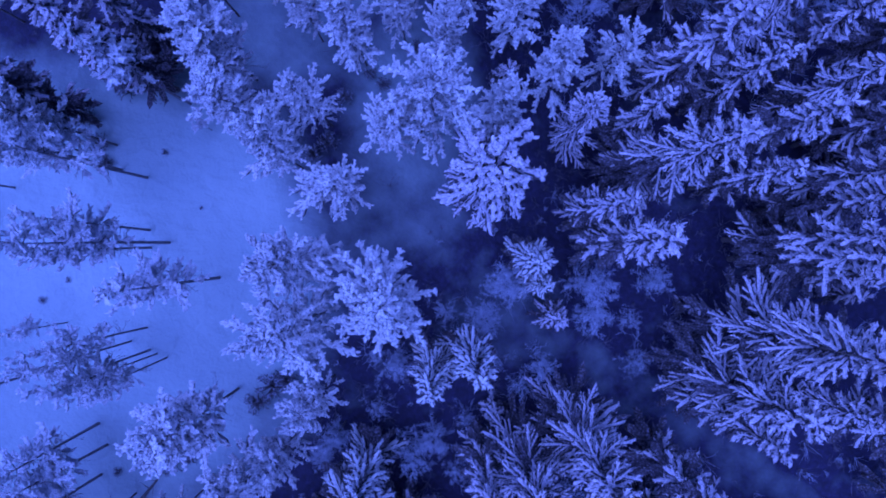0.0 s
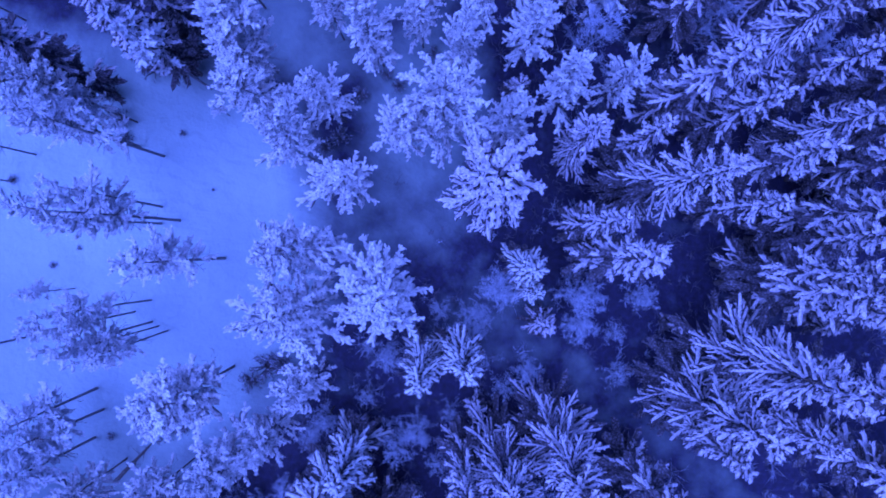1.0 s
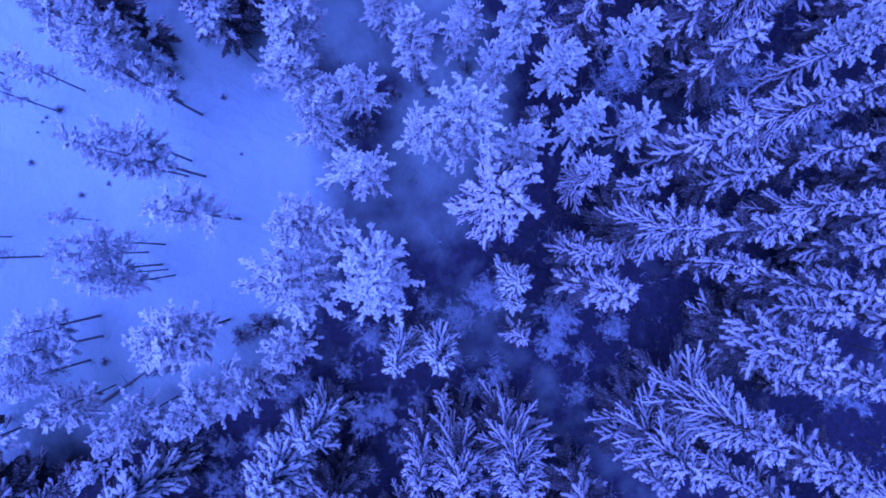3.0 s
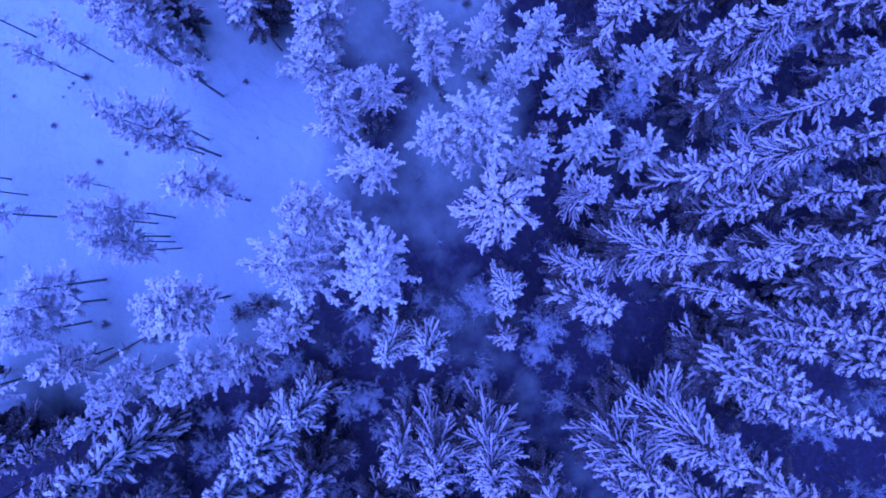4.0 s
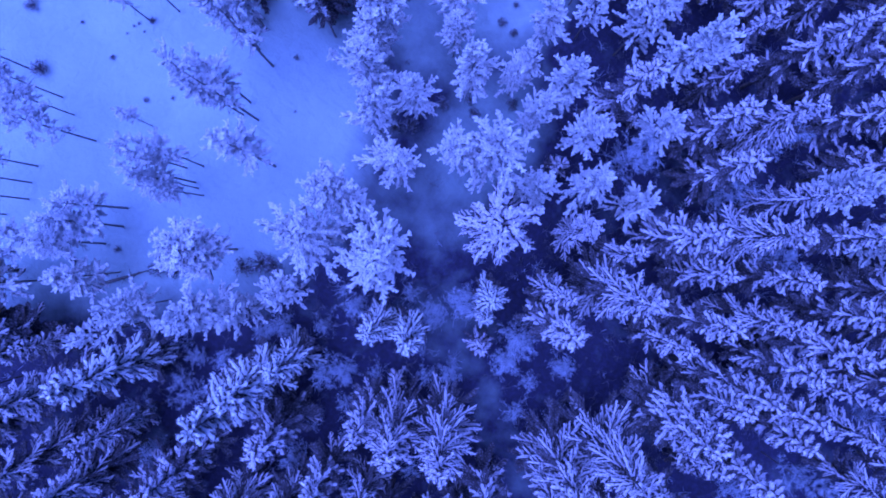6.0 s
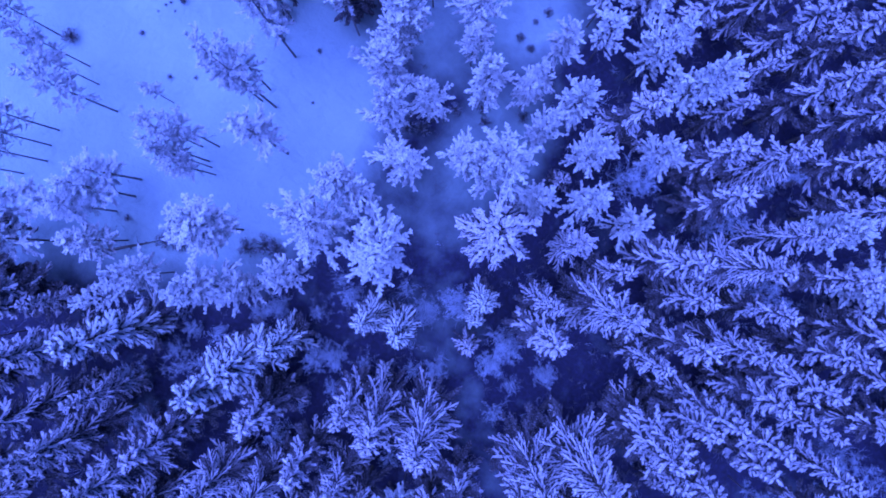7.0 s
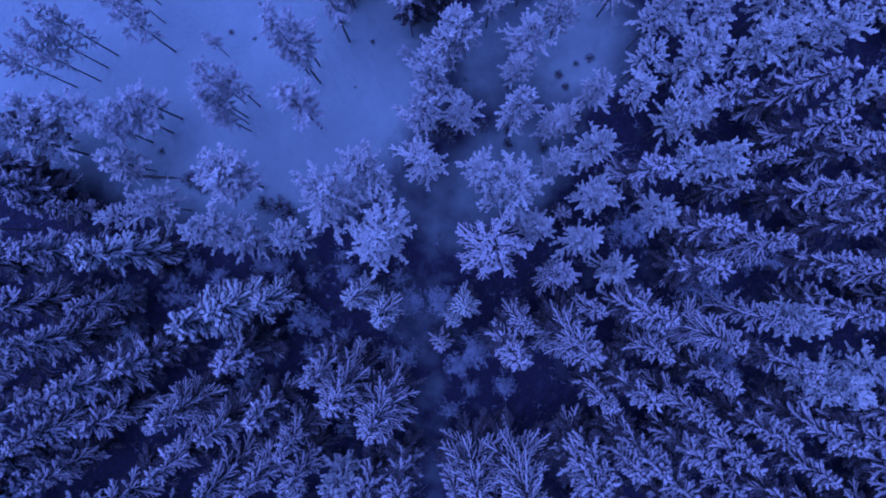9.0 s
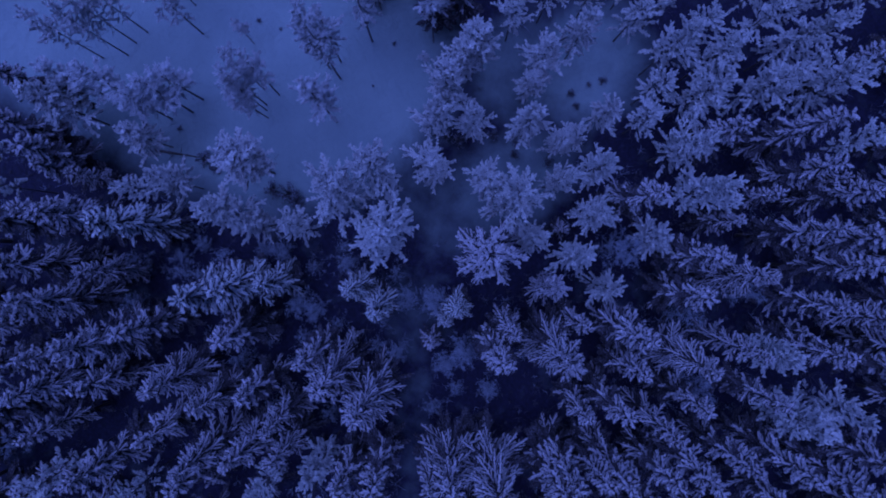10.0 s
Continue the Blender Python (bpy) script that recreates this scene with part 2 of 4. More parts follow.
def joined(poses, which, name, mat):
    """All boughs of a tree in one mesh."""
    s = Soup()
    for size, variant, m in poses:
        src = BOUGHS[size][variant][which]
        n0 = len(s.v)
        s.v += [m @ v for v in src.v]
        s.f += [tuple(i + n0 for i in f) for f in src.f]
    return s.mesh(name, mat)


def spruce_trunk(h):
    return rod([(0, 0, -0.3), (0, 0, h * 0.35), (0, 0, h * 0.7), (0, 0, h - 0.1)], [0.19, 0.13, 0.07], 7, "trunk", BARK)


def spruce_meshes(seed, h=18.0, r=2.9, count=7, gap=0.68, covered=1.1, knobby=0.5, cover=None):
    """A snow-laden spruce: whorls of drooping boughs."""
    poses = bough_poses(seed, h, r, count, gap, knobby)
    rng = random.Random(seed + 500)
    laden = [p for p in poses if rng.random() < covered * (-0.20 + 1.65 * p[2].translation.z / h)]
    return [("trunk", spruce_trunk(h), "", ""),
            ("needles", joined(poses, 1, "needles", NEEDLES), "dark green needles under the snow", "stuff"),
            ("snow_load", joined(laden, 0, "snow_load", cover or THIN_SNOW), "thick fresh snow lying along the boughs", "stuff")]


def pine_spray(L, rng, slim=1.0):
    """One pine branch along +x: a cluster of short, blunt, snow-packed shoots that point outwards and up; slim ones are finer and closer."""
    snow, needles = Soup(), Soup()
    sway, lift = rng.uniform(-0.25, 0.25), rng.uniform(-0.05, 0.25)

    def at(s):
        return Vector((L * s, sway * L * s * s, L * (lift * s - 0.16 * s * s)))

    def shoot(c, a, rise, ln, w):
        q = c + around(a, rise, ln)
        w *= slim
        snow.knob(c, q, w, w * rng.uniform(0.9, 1.3))
        for sgn in (-1, 1) if ln > 0.34 else (rng.choice((-1, 1)),):
            g = c.lerp(q, rng.uniform(0.35, 0.95))
            snow.tooth(g, g + around(a + sgn * rng.uniform(0.5, 1.2), rise + rng.uniform(-0.3, 0.5), w + rng.uniform(0.04, 0.11)), 0.045 * slim, 0.06 * slim)
        return q

    n = max(2, int(L / (0.27 * slim)))
    snow.ridge([at(0.12), at(0.5), at(1.0)], [0.075 * slim, 0.09 * slim], 0.10 * slim)
    for i in range(n):
        s = 0.14 + 0.84 * (i + rng.random()) / n
        c = at(s)
        for sgn in (-1, 1):
            if rng.random() < 0.12:
                continue
            ln = (0.20 + 0.26 * L * (1.08 - s) * min(1.0, 0.35 + 1.6 * s)) * rng.uniform(0.65, 1.2)
            q = shoot(c, sgn * rng.uniform(0.35, 1.05), rng.uniform(-0.25, 0.65), ln, rng.uniform(0.070, 0.100))
            if ln > 0.40 and rng.random() < 0.5:
                shoot(c.lerp(q, 0.55), -sgn * rng.uniform(0.1, 0.5), rng.uniform(-0.1, 0.7), ln * 0.55, 0.075)
            if rng.random() < 0.5:
                needles.tooth(c - Vector((0, 0, 0.14)), q - Vector((0, 0, 0.06)) + (q - c) * 0.1, 0.17 * slim, 0.06)
    for i in range(3):
        shoot(at(rng.uniform(0.82, 0.98)), rng.uniform(-0.9, 0.9), rng.uniform(-0.2, 0.7), rng.uniform(0.22, 0.36), rng.uniform(0.065, 0.09))
    needles.finger(at(0.2), at(1.0), 0.19 * slim, 0.25 * slim, rng, True)
    return snow, needles


prng = random.Random(4)
SPRAY_SIZES = (0.45, 0.75, 1.1, 1.6)
SPRAYS = [[pine_spray(L, prng) for _ in range(5)] for L in SPRAY_SIZES]
SLIM_SPRAYS = [[pine_spray(L, prng, 0.66) for _ in range(5)] for L in SPRAY_SIZES]


def pine_meshes(seed, h=16.0, r=2.8, low=0.32, whorls=9, trunk_r=0.12, count=6, keep=1.0, cover=None, bark=None, tufts=None):
    """A snow-laden pine: a bare lower trunk and an uneven, rounded crown of fanned branches."""
    rng = random.Random(seed)
    parts = [Soup(), Soup(), Soup()]
    bend = (rng.uniform(-0.25, 0.25), rng.uniform(-0.25, 0.25))

    def axis(z):
        k = (z / h) ** 2
        return Vector((bend[0] * k, bend[1] * k, z))

    lobes = [(1.571 * i + rng.uniform(-0.5, 0.5), rng.uniform(0.68, 1.18)) for i in range(4)]
    for w in range(whorls):
        u = (w + rng.uniform(0.2, 0.8)) / whorls
        form = (0.70 + 0.30 * min(1.0, u * 3)) * max(0.20, min(1.0, 1.32 * (1.05 - u) ** 0.62))
        n = max(3, int(round(count * (0.6 + 0.5 * form))))
        turn = rng.uniform(0, 6.28)
        for i in range(n):
            if rng.random() > keep:
                continue
            a = turn + 6.283 * i / n + rng.uniform(-0.4, 0.4)
            lobe = max(k * (0.62 + 0.38 * math.cos(a - b)) for b, k in lobes)
            reach = 1.08 * r * form * lobe * rng.uniform(0.50, 1.32)
            z = h * (low + (1 - low) * u) - 0.3 + rng.uniform(-0.25, 0.25)
            limb = Matrix.Translation(axis(z)) @ pose(0, 0, 0, 0, 0, math.degrees(a)) @ pose(0, 0, 0, rng.uniform(-20, 20), 12 - 44 * u + rng.uniform(-12, 12), 0)
            parts[2].tube([limb @ Vector((0, 0, 0)), limb @ Vector((reach * 0.4, 0, 0.03)), limb @ Vector((reach * 0.8, 0, 0))], [0.035, 0.022], 3)
            bare = rng.random() > 0.55 + 1.4 * u
            fronds = [(0.46, rng.uniform(-12, 12), 0.56), (0.20, rng.uniform(25, 60), 0.46), (0.32, -rng.uniform(25, 60), 0.44)]
            if reach > 1.3:
                fronds += [(0.62, rng.choice((-1, 1)) * rng.uniform(30, 60), 0.34)]
            elif reach < 0.8:
                fronds = [(0.0, 0.0, 1.0)]
            if u < 0.28:
                fronds = fronds[:2]
            for start, veer, share in fronds:
                if bare and rng.random() < 0.7:
                    continue
                L = max(0.35, reach * share * rng.uniform(0.8, 1.2))
                size = min(range(len(SPRAY_SIZES)), key=lambda j: abs(math.log(SPRAY_SIZES[j] / L)))
                f = L / SPRAY_SIZES[size]
                m = limb @ pose(reach * start, 0, rng.uniform(-0.05, 0.12), rng.uniform(-25, 25), rng.uniform(-22, 10), veer) @ Matrix.Diagonal((f, 0.4 + 0.6 * f, 0.5 + 0.5 * f, 1))
                for dst, src in zip(parts[:2], (SLIM_SPRAYS if cover is FIELD_SNOW else SPRAYS)[size][rng.randrange(5)]):
                    n0 = len(dst.v)
                    dst.v += [m @ v for v in src.v]
                    dst.f += [tuple(k + n0 for k in face) for face in src.f]
    snow, needles, wood = parts
    for i in range(9):
        a, z, L = rng.uniform(0, 6.28), h * rng.uniform(0.62 * low, 1.1 * low), r * rng.uniform(0.35, 0.75)
        foot = axis(z)
        knee = foot + around(a, rng.uniform(-0.2, 0.3), L * 0.5)
        end = knee + around(a + rng.uniform(-0.7, 0.7), rng.uniform(-0.5, 0.3), L * 0.6)
        wood.tube([foot, knee, end], [0.035, 0.022], 3)
        for j in range(4):
            c = knee.lerp(end, rng.random()) if j else foot.lerp(knee, 0.6)
            wood.tube([c, c + around(a + rng.uniform(-1.2, 1.2), rng.uniform(-0.5, 0.5), L * rng.uniform(0.2, 0.45))], [0.018], 3)
    trunk = rod([axis(0) - Vector((0, 0, 0.3)), axis(h * 0.3), axis(h * 0.65), axis(h * 0.97)], [trunk_r, trunk_r * 0.75, trunk_r * 0.45], 7, "trunk", bark or BARK)
    return [("trunk", trunk, "", ""), ("branchwork", wood.mesh("branchwork", RIMED_BARK), "crooked bare limbs", "stuff"),
            ("needles", needles.mesh("needles", tufts or PINE_NEEDLES), "grey-green needle tufts", "stuff"),
            ("snow_load", snow.mesh("snow_load", cover or SNOW), "clumped snow on the needle tufts", "stuff")]


def birch_meshes(seed, h=8.0, r=2.0, limbs=22, fork=10):
    """A leafless young birch, white with hoar frost: limbs that fork into fine twigs."""
    rng = random.Random(seed)
    wood, twigs = Soup(), Soup()
    stem = [Vector((0, 0, -0.2)), Vector((rng.uniform(-0.2, 0.2), rng.uniform(-0.2, 0.2), h * 0.5)), Vector((rng.uniform(-0.3, 0.3), rng.uniform(-0.3, 0.3), h))]
    for i in range(limbs):
        k = 0.25 + 0.70 * i / limbs
        foot = stem[0].lerp(stem[1], k * 2) if k < 0.5 else stem[1].lerp(stem[2], k * 2 - 1)
        a = i * 2.4 + rng.uniform(-0.4, 0.4)
        L = r * (1.15 - 0.65 * k) * rng.uniform(0.55, 1.15)
        end = foot + around(a, rng.uniform(0.20, 0.95), L)
        wood.tube([foot, foot.lerp(end, 0.5) + Vector((rng.uniform(-0.1, 0.1), rng.uniform(-0.1, 0.1), -0.05)), end], [0.024, 0.015], 3)
        for j in range(9):
            c = foot.lerp(end, 0.20 + 0.80 * j / 8)
            b = a + rng.uniform(-1.9, 1.9)
            e = c + around(b, rng.uniform(-0.1, 0.9), L * rng.uniform(0.18, 0.42))
            twigs.tube([c, e], [0.013], 3)
            for _ in range(fork):
                g = c.lerp(e, rng.uniform(0.1, 1.0))
                twigs.tube([g, g + around(b + rng.uniform(-1.6, 1.6), rng.uniform(-0.5, 0.8), rng.uniform(0.16, 0.40))], [0.013], 3)
    trunk = rod(stem, [0.07, 0.045], 6, "trunk", BARK)
    return [("trunk", trunk, "", ""), ("branchwork", wood.mesh("branchwork", FROST), "thin frosted limbs", "stuff"), ("twig_crown", twigs.mesh("twig_crown", FROST), "fine twigs white with hoar frost", "stuff")]


def log_mesh(a, b):
    """A fallen trunk with the stubs of its branches."""
    rng = random.Random(9)
    s = Soup()
    a, b = Vector(a), Vector(b)
    s.tube([a, a.lerp(b, 0.35), a.lerp(b, 0.7), b], [0.16, 0.14, 0.09], 8)
    for i in range(14):
        c = a.lerp(b, rng.uniform(0.25, 0.95))
        s.tube([c, c + around(rng.uniform(0, 6.28), rng.uniform(0.1, 1.0), rng.uniform(0.4, 1.3))], [0.04], 4)
    return s.mesh("fallen_log", BARK)


def scrub_meshes(seed, h=2.0, r=0.9):
    """A dark leafless bush or young juniper, thick with fine twigs."""
    rng = random.Random(seed)
    stems, frost = Soup(), Soup()
    for i in range(46):
        a, s = rng.uniform(0, 6.28), rng.uniform(0.35, 1.4)
        foot = around(a, 0, 0.15 * rng.random())
        mid = foot + around(a, s, h * 0.5)
        mid.x, mid.y = mid.x * r / h * 1.4, mid.y * r / h * 1.4
        tip = mid + around(a + rng.uniform(-0.7, 0.7), s * 0.6, h * 0.15)
        stems.tube([foot, mid, tip], [0.04, 0.03], 3)
        for _ in range(7):
            c = mid.lerp(tip, rng.random())
            (stems if rng.random() < 0.60 else frost).tube([c, c + around(a + rng.uniform(-1.4, 1.4), rng.uniform(-0.3, 0.9), rng.uniform(0.12, 0.30))], [0.03], 3)
    return [("shrub_body", stems.mesh("shrub_body", SCRUB), "", "stuff"), ("frost", frost.mesh("frost", FROST), "frosted twig ends", "stuff")]


def star_meshes(seed, h=19.0, r=3.3):
    """A broad spruce crown: uneven long fronds low down, close clumps of snow on the upper shoots."""
    rng = random.Random(seed)
    fronds = [p for p in bough_poses(seed, h, r, 6, 0.72, 0.2) if 0.3 * h < p[2].translation.z < 0.88 * h]
    snow, needles = Soup(), Soup()
    for size, variant, m in fronds:
        for dst, src in zip((snow, needles), BOUGHS[size][variant]):
            n0 = len(dst.v)
            dst.v += [m @ v for v in src.v]
            dst.f += [tuple(i + n0 for i in f) for f in src.f]
    for i in range(64):
        u = (i + 0.5) / 64
        reach = (0.62 * (1 - u) + 0.10) * r
        at = Matrix.Translation((0, 0, h * (0.80 + 0.19 * u))) @ pose(0, 0, 0, 0, 0, 137.5 * i + rng.uniform(-25, 25)) @ pose(reach * rng.uniform(0.1, 0.7), 0, 0, rng.uniform(-25, 25), 14 - 50 * u + rng.uniform(-14, 14), 0)
        f = rng.uniform(0.8, 1.15)
        for dst, src in zip((snow, needles), SPRAYS[1 if u < 0.6 else 0][i % 5]):
            n0 = len(dst.v)
            dst.v += [at @ (v * f) for v in src.v]
            dst.f += [tuple(k + n0 for k in face) for face in src.f]
    return [("trunk", spruce_trunk(h), "", ""),
            ("needles", needles.mesh("needles", NEEDLES), "dark green needles under the snow", "stuff"),
            ("snow_load", snow.mesh("snow_load", THIN_SNOW), "thick fresh snow lying along the boughs", "stuff")]


KINDS = {
    "spruce_tree": ([spruce_meshes(s) for s in range(1, 7)], 18.0, 2.9),
    "knobby_spruce_tree": ([spruce_meshes(s, 17.0, 2.1, 7, 0.64, 0.90, 0.8) for s in range(14, 18)], 17.0, 2.1),
    "broad_spruce_tree": ([spruce_meshes(s, 21.0, 3.7, 8, 0.74, 1.05, 0.10) for s in range(11, 14)], 21.0, 3.7),
    "star_spruce_tree": ([star_meshes(88)], 19.0, 3.3),
    "dense_spruce_tree": ([spruce_meshes(s, 18.0, 3.0, 7, 0.62, 1.6, 2, SNOW) for s in range(84, 87)], 18.0, 3.0),
    "young_spruce_tree": ([spruce_meshes(s, 7.0, 1.6, 7, 0.5, 1.0) for s in (21, 22)], 7.0, 1.6),
    "understory_spruce_tree": ([spruce_meshes(s, 5.0, 1.3, 6, 0.55, 0.85) for s in (81, 82, 83)], 5.0, 1.3),
    "far_spruce_tree": ([spruce_meshes(s, 18.0, 2.9, 6, 0.80, 1.15) for s in range(24, 28)], 18.0, 2.9),
    "pine_tree": ([pine_meshes(s) for s in range(31, 38)], 16.0, 2.8),
    # rimed bark on the clearing trunks also softens them like haze
    "slender_pine_tree": ([pine_meshes(s, 14.0, 1.6, 0.42, 9, 0.105, 5, 0.80, FIELD_SNOW, RIMED_BARK, RIMED_HAZY_NEEDLES) for s in range(41, 46)], 14.0, 1.6),
    "sparse_pine_tree": ([pine_meshes(s, 14.0, 1.6, 0.40, 8, 0.105, 4, 0.62, FIELD_SNOW, RIMED_BARK, PINE_NEEDLES) for s in range(46, 49)], 14.0, 1.6),
    "birch_tree": ([birch_meshes(s) for s in range(51, 55)], 8.0, 2.0),
    "low_birch_tree": ([birch_meshes(s, 8.0, 2.0, 16, 6) for s in range(55, 58)], 8.0, 2.0),
    "far_pine_tree": ([pine_meshes(s, 16.0, 2.8, 0.40, 6, 0.12, 5) for s in range(38, 41)], 16.0, 2.8),
    "bush": ([scrub_meshes(s) for s in range(61, 64)], 2.0, 0.9),
}
turner = random.Random(5)
made = []


def land(x, y):
    """The height of the snow at a place."""
    return (0.30 * noise.noise((x * 0.045, y * 0.045, 3.1)) + 0.11 * noise.noise((x * 0.30, y * 0.30, 7.7)) + 0.05 * noise.noise((x * 0.75, y * 0.75, 2.2))) * min(1.0, 0.35 + abs(y + 9.0 + 0.55 * (x - 8.0)) * 0.08)


def plant(kind, x, y, h, r, label, group=""):
    """One tree with its parts at (x, y), h high and r in radius."""
    variants, h0, r0 = KINDS[kind]
    top = new(kind.replace("far_", "").replace("broad_", "").replace("young_", "").replace("slender_", "").replace("sparse_", "").replace("dense_", "").replace("star_", "").replace("understory_", "").replace("knobby_", "").replace("low_", ""))
    for name, me, words, sort in variants[len(made) % len(variants)]:
        ob = new(name, me)
        ob.parent = top
        tagged(ob, words, kind=sort)
    top.location = (x, y, land(x, y))
    top.rotation_euler = (radians(turner.uniform(-1.5, 1.5)), radians(turner.uniform(-1.5, 1.5)), turner.uniform(0, 6.283))
    top.scale = (r / r0, r / r0, h / h0)
    tagged(top, label, "bush" if kind == "bush" else "tree", group)
    made.append((x, y, r))
    return top


# ---------------------------------------------------------------- ground and path
CLEARING = ((-70, -54), (-45, -36), (-30.5, -27), (-19.5, -20), (-13, -14), (-10, -5), (-11, 3), (-14, 10), (-22, 14), (-34, 14), (-70, 20))


def into_clearing(x, y):
    """Metres by which a place lies inside the open snowfield (minus: outside)."""
    best, inside = 1e9, False
    for (ax, ay), (bx, by) in zip(CLEARING, CLEARING[1:] + CLEARING[:1]):
        t = max(0.0, min(1.0, ((x - ax) * (bx - ax) + (y - ay) * (by - ay)) / ((bx - ax) ** 2 + (by - ay) ** 2)))
        best = min(best, math.hypot(x - ax - t * (bx - ax), y - ay - t * (by - ay)))
        if (ay > y) != (by > y) and x < ax + (y - ay) * (bx - ax) / (by - ay):
            inside = not inside
    return best if inside else -best


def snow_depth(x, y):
    """Painted ground light: 0 under dense trees, 0.6 in the field, fair in the glades between the pines."""
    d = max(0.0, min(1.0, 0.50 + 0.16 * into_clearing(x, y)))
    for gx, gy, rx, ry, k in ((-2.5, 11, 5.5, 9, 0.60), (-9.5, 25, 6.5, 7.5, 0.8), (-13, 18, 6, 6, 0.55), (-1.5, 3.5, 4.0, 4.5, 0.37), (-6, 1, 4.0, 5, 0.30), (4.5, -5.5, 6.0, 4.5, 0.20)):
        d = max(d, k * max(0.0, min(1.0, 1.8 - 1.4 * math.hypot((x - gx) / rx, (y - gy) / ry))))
    thin = 0.17 * noise.noise((x * 0.16, y * 0.16, 5.5))  # random lighter patches between the trees
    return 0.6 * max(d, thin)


def sheet():
    """The snow sheet, fine in the middle and coarse far off."""
    fine = np.arange(-62, 62.01, 0.8)
    far = np.array([70, 85, 110, 150, 220, 340, 600, 1200, 2500])
    line = np.concatenate([-far[::-1], fine, far])
    n = len(line)
    pts = [(x, y, land(x, y)) for y in line for x in line]
    faces = [(j * n + i, j * n + i + 1, (j + 1) * n + i + 1, (j + 1) * n + i) for j in range(n - 1) for i in range(n - 1)]
    me = bpy.data.meshes.new("ground")
    me.from_pydata(pts, [], faces)
    me.polygons.foreach_set("use_smooth", [True] * len(me.polygons))
    # the mask dims the ground colour where the trees would shade it
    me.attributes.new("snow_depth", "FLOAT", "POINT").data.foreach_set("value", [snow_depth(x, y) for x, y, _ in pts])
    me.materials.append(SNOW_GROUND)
    return tagged(new("ground", me), "snow-covered forest floor and open clearing", "ground", kind="structure")


sheet()


def track(x):
    """The line of the forest path: y over x."""
    return -6.9 - 0.20 * (x - 7.5) + (0.20 - 0.66) * max(0.0, x - 9.0) + 0.2 * math.sin(x * 0.35) - 0.05 * max(0.0, x - 14.0)


def path_ribbon():
    """Trodden snow in a painted half-shade tone, strongest in the middle, fading into the ground on both sides."""
    s, light_mask = Soup(), []
    xs = np.arange(3.0, 75.0, 0.6)
    cross = (-1, -0.72, -0.45, -0.2, 0, 0.2, 0.45, 0.72, 1)
    for x in xs:
        y = track(x)
        d = Vector((0.4, track(x + 0.4) - y, 0)).normalized()
        side = Vector((-d.y, d.x, 0))
        w = 2.2 * (1 + 0.12 * noise.noise((x * 0.45, 2.0, 0)))
        for k in cross:
            p = Vector((x, y, 0)) + side * (w * k + 0.25 * noise.noise((x * 0.6, k * 2.0, 4.0)))
            s.v.append(Vector((p.x, p.y, land(p.x, p.y) + (0.05 if abs(k) < 0.9 else -0.06))))
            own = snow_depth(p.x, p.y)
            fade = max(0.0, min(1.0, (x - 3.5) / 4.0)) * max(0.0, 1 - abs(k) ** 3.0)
            # low value: the shade of the trees is put into the path's colour
            light_mask.append(own + fade * (0.10 + 0.01 * noise.noise((x * 0.5, k, 9.0)) - own))
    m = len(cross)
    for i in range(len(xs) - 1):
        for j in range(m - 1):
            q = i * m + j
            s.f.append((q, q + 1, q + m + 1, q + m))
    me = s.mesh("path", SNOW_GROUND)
    me.attributes.new("snow_depth", "FLOAT", "POINT").data.foreach_set("value", light_mask)
    return tagged(new("path", me), "narrow forest path of trodden snow", "path", kind="structure")


path_ribbon()

# ---------------------------------------------------------------- trees, one by one
plant("pine_tree", -16.5, -11.3, 15.0, 2.9, "snowy pine at the edge of the clearing", "pines of the forest edge")
plant("pine_tree", -24.7, -19.7, 10.5, 1.9, "snowy pine at the edge of the clearing", "pines of the forest edge")
plant("pine_tree", -19.0, -19.1, 13.5, 1.8, "snowy pine at the edge of the clearing", "pines of the forest edge")
plant("pine_tree", -13.4, -15.7, 17.0, 2.3, "wide round pine crown heaped with snow", "pines of the forest edge")
plant("pine_tree", -11.0, -13.7, 13.0, 1.6, "pine with clumped snow on its uneven crown", "pines of the forest edge")
plant("pine_tree", -8.8, -10.2, 13.5, 1.8, "pine with clumped snow on its uneven crown", "pines of the forest edge")
plant("dense_spruce_tree", -16.2, -22.5, 19.0, 3.1, "broad spruce with dense drooping snowy boughs", "spruces of the dense forest")
plant("dense_spruce_tree", -5.3, -15.4, 13.5, 2.5, "narrow spruce with short snowy boughs", "spruces of the dense forest")
plant("dense_spruce_tree", -6.2, -17.5, 17.0, 3.4, "narrow spruce with short snowy boughs", "spruces of the dense forest")
plant("dense_spruce_tree", -7.4, -19.9, 18.0, 3.3, "narrow spruce with short snowy boughs", "spruces of the dense forest")
plant("pine_tree", -3.7, -3.7, 16.8, 3.3, "wide round pine crown heaped with snow", "pines of the forest edge")
plant("pine_tree", -9.3, -5.0, 17.0, 2.6, "snowy pine at the edge of the clearing", "pines of the forest edge")
plant("pine_tree", -10.0, -0.6, 17.5, 2.6, "snowy pine at the edge of the clearing", "pines of the forest edge")
plant("pine_tree", -11.3, 6.3, 14.5, 2.2, "snowy pine at the edge of the clearing", "pines of the forest edge")
plant("pine_tree", -13.3, 9.3, 15.0, 2.2, "snowy pine at the edge of the clearing", "pines of the forest edge")
plant("pine_tree", -15.0, 12.0, 13.5, 2.0, "snowy pine at the edge of the clearing", "pines of the forest edge")
plant("pine_tree", -8.9, 9.7, 14.0, 1.7, "pine with clumped snow on its uneven crown", "pines of the forest edge")
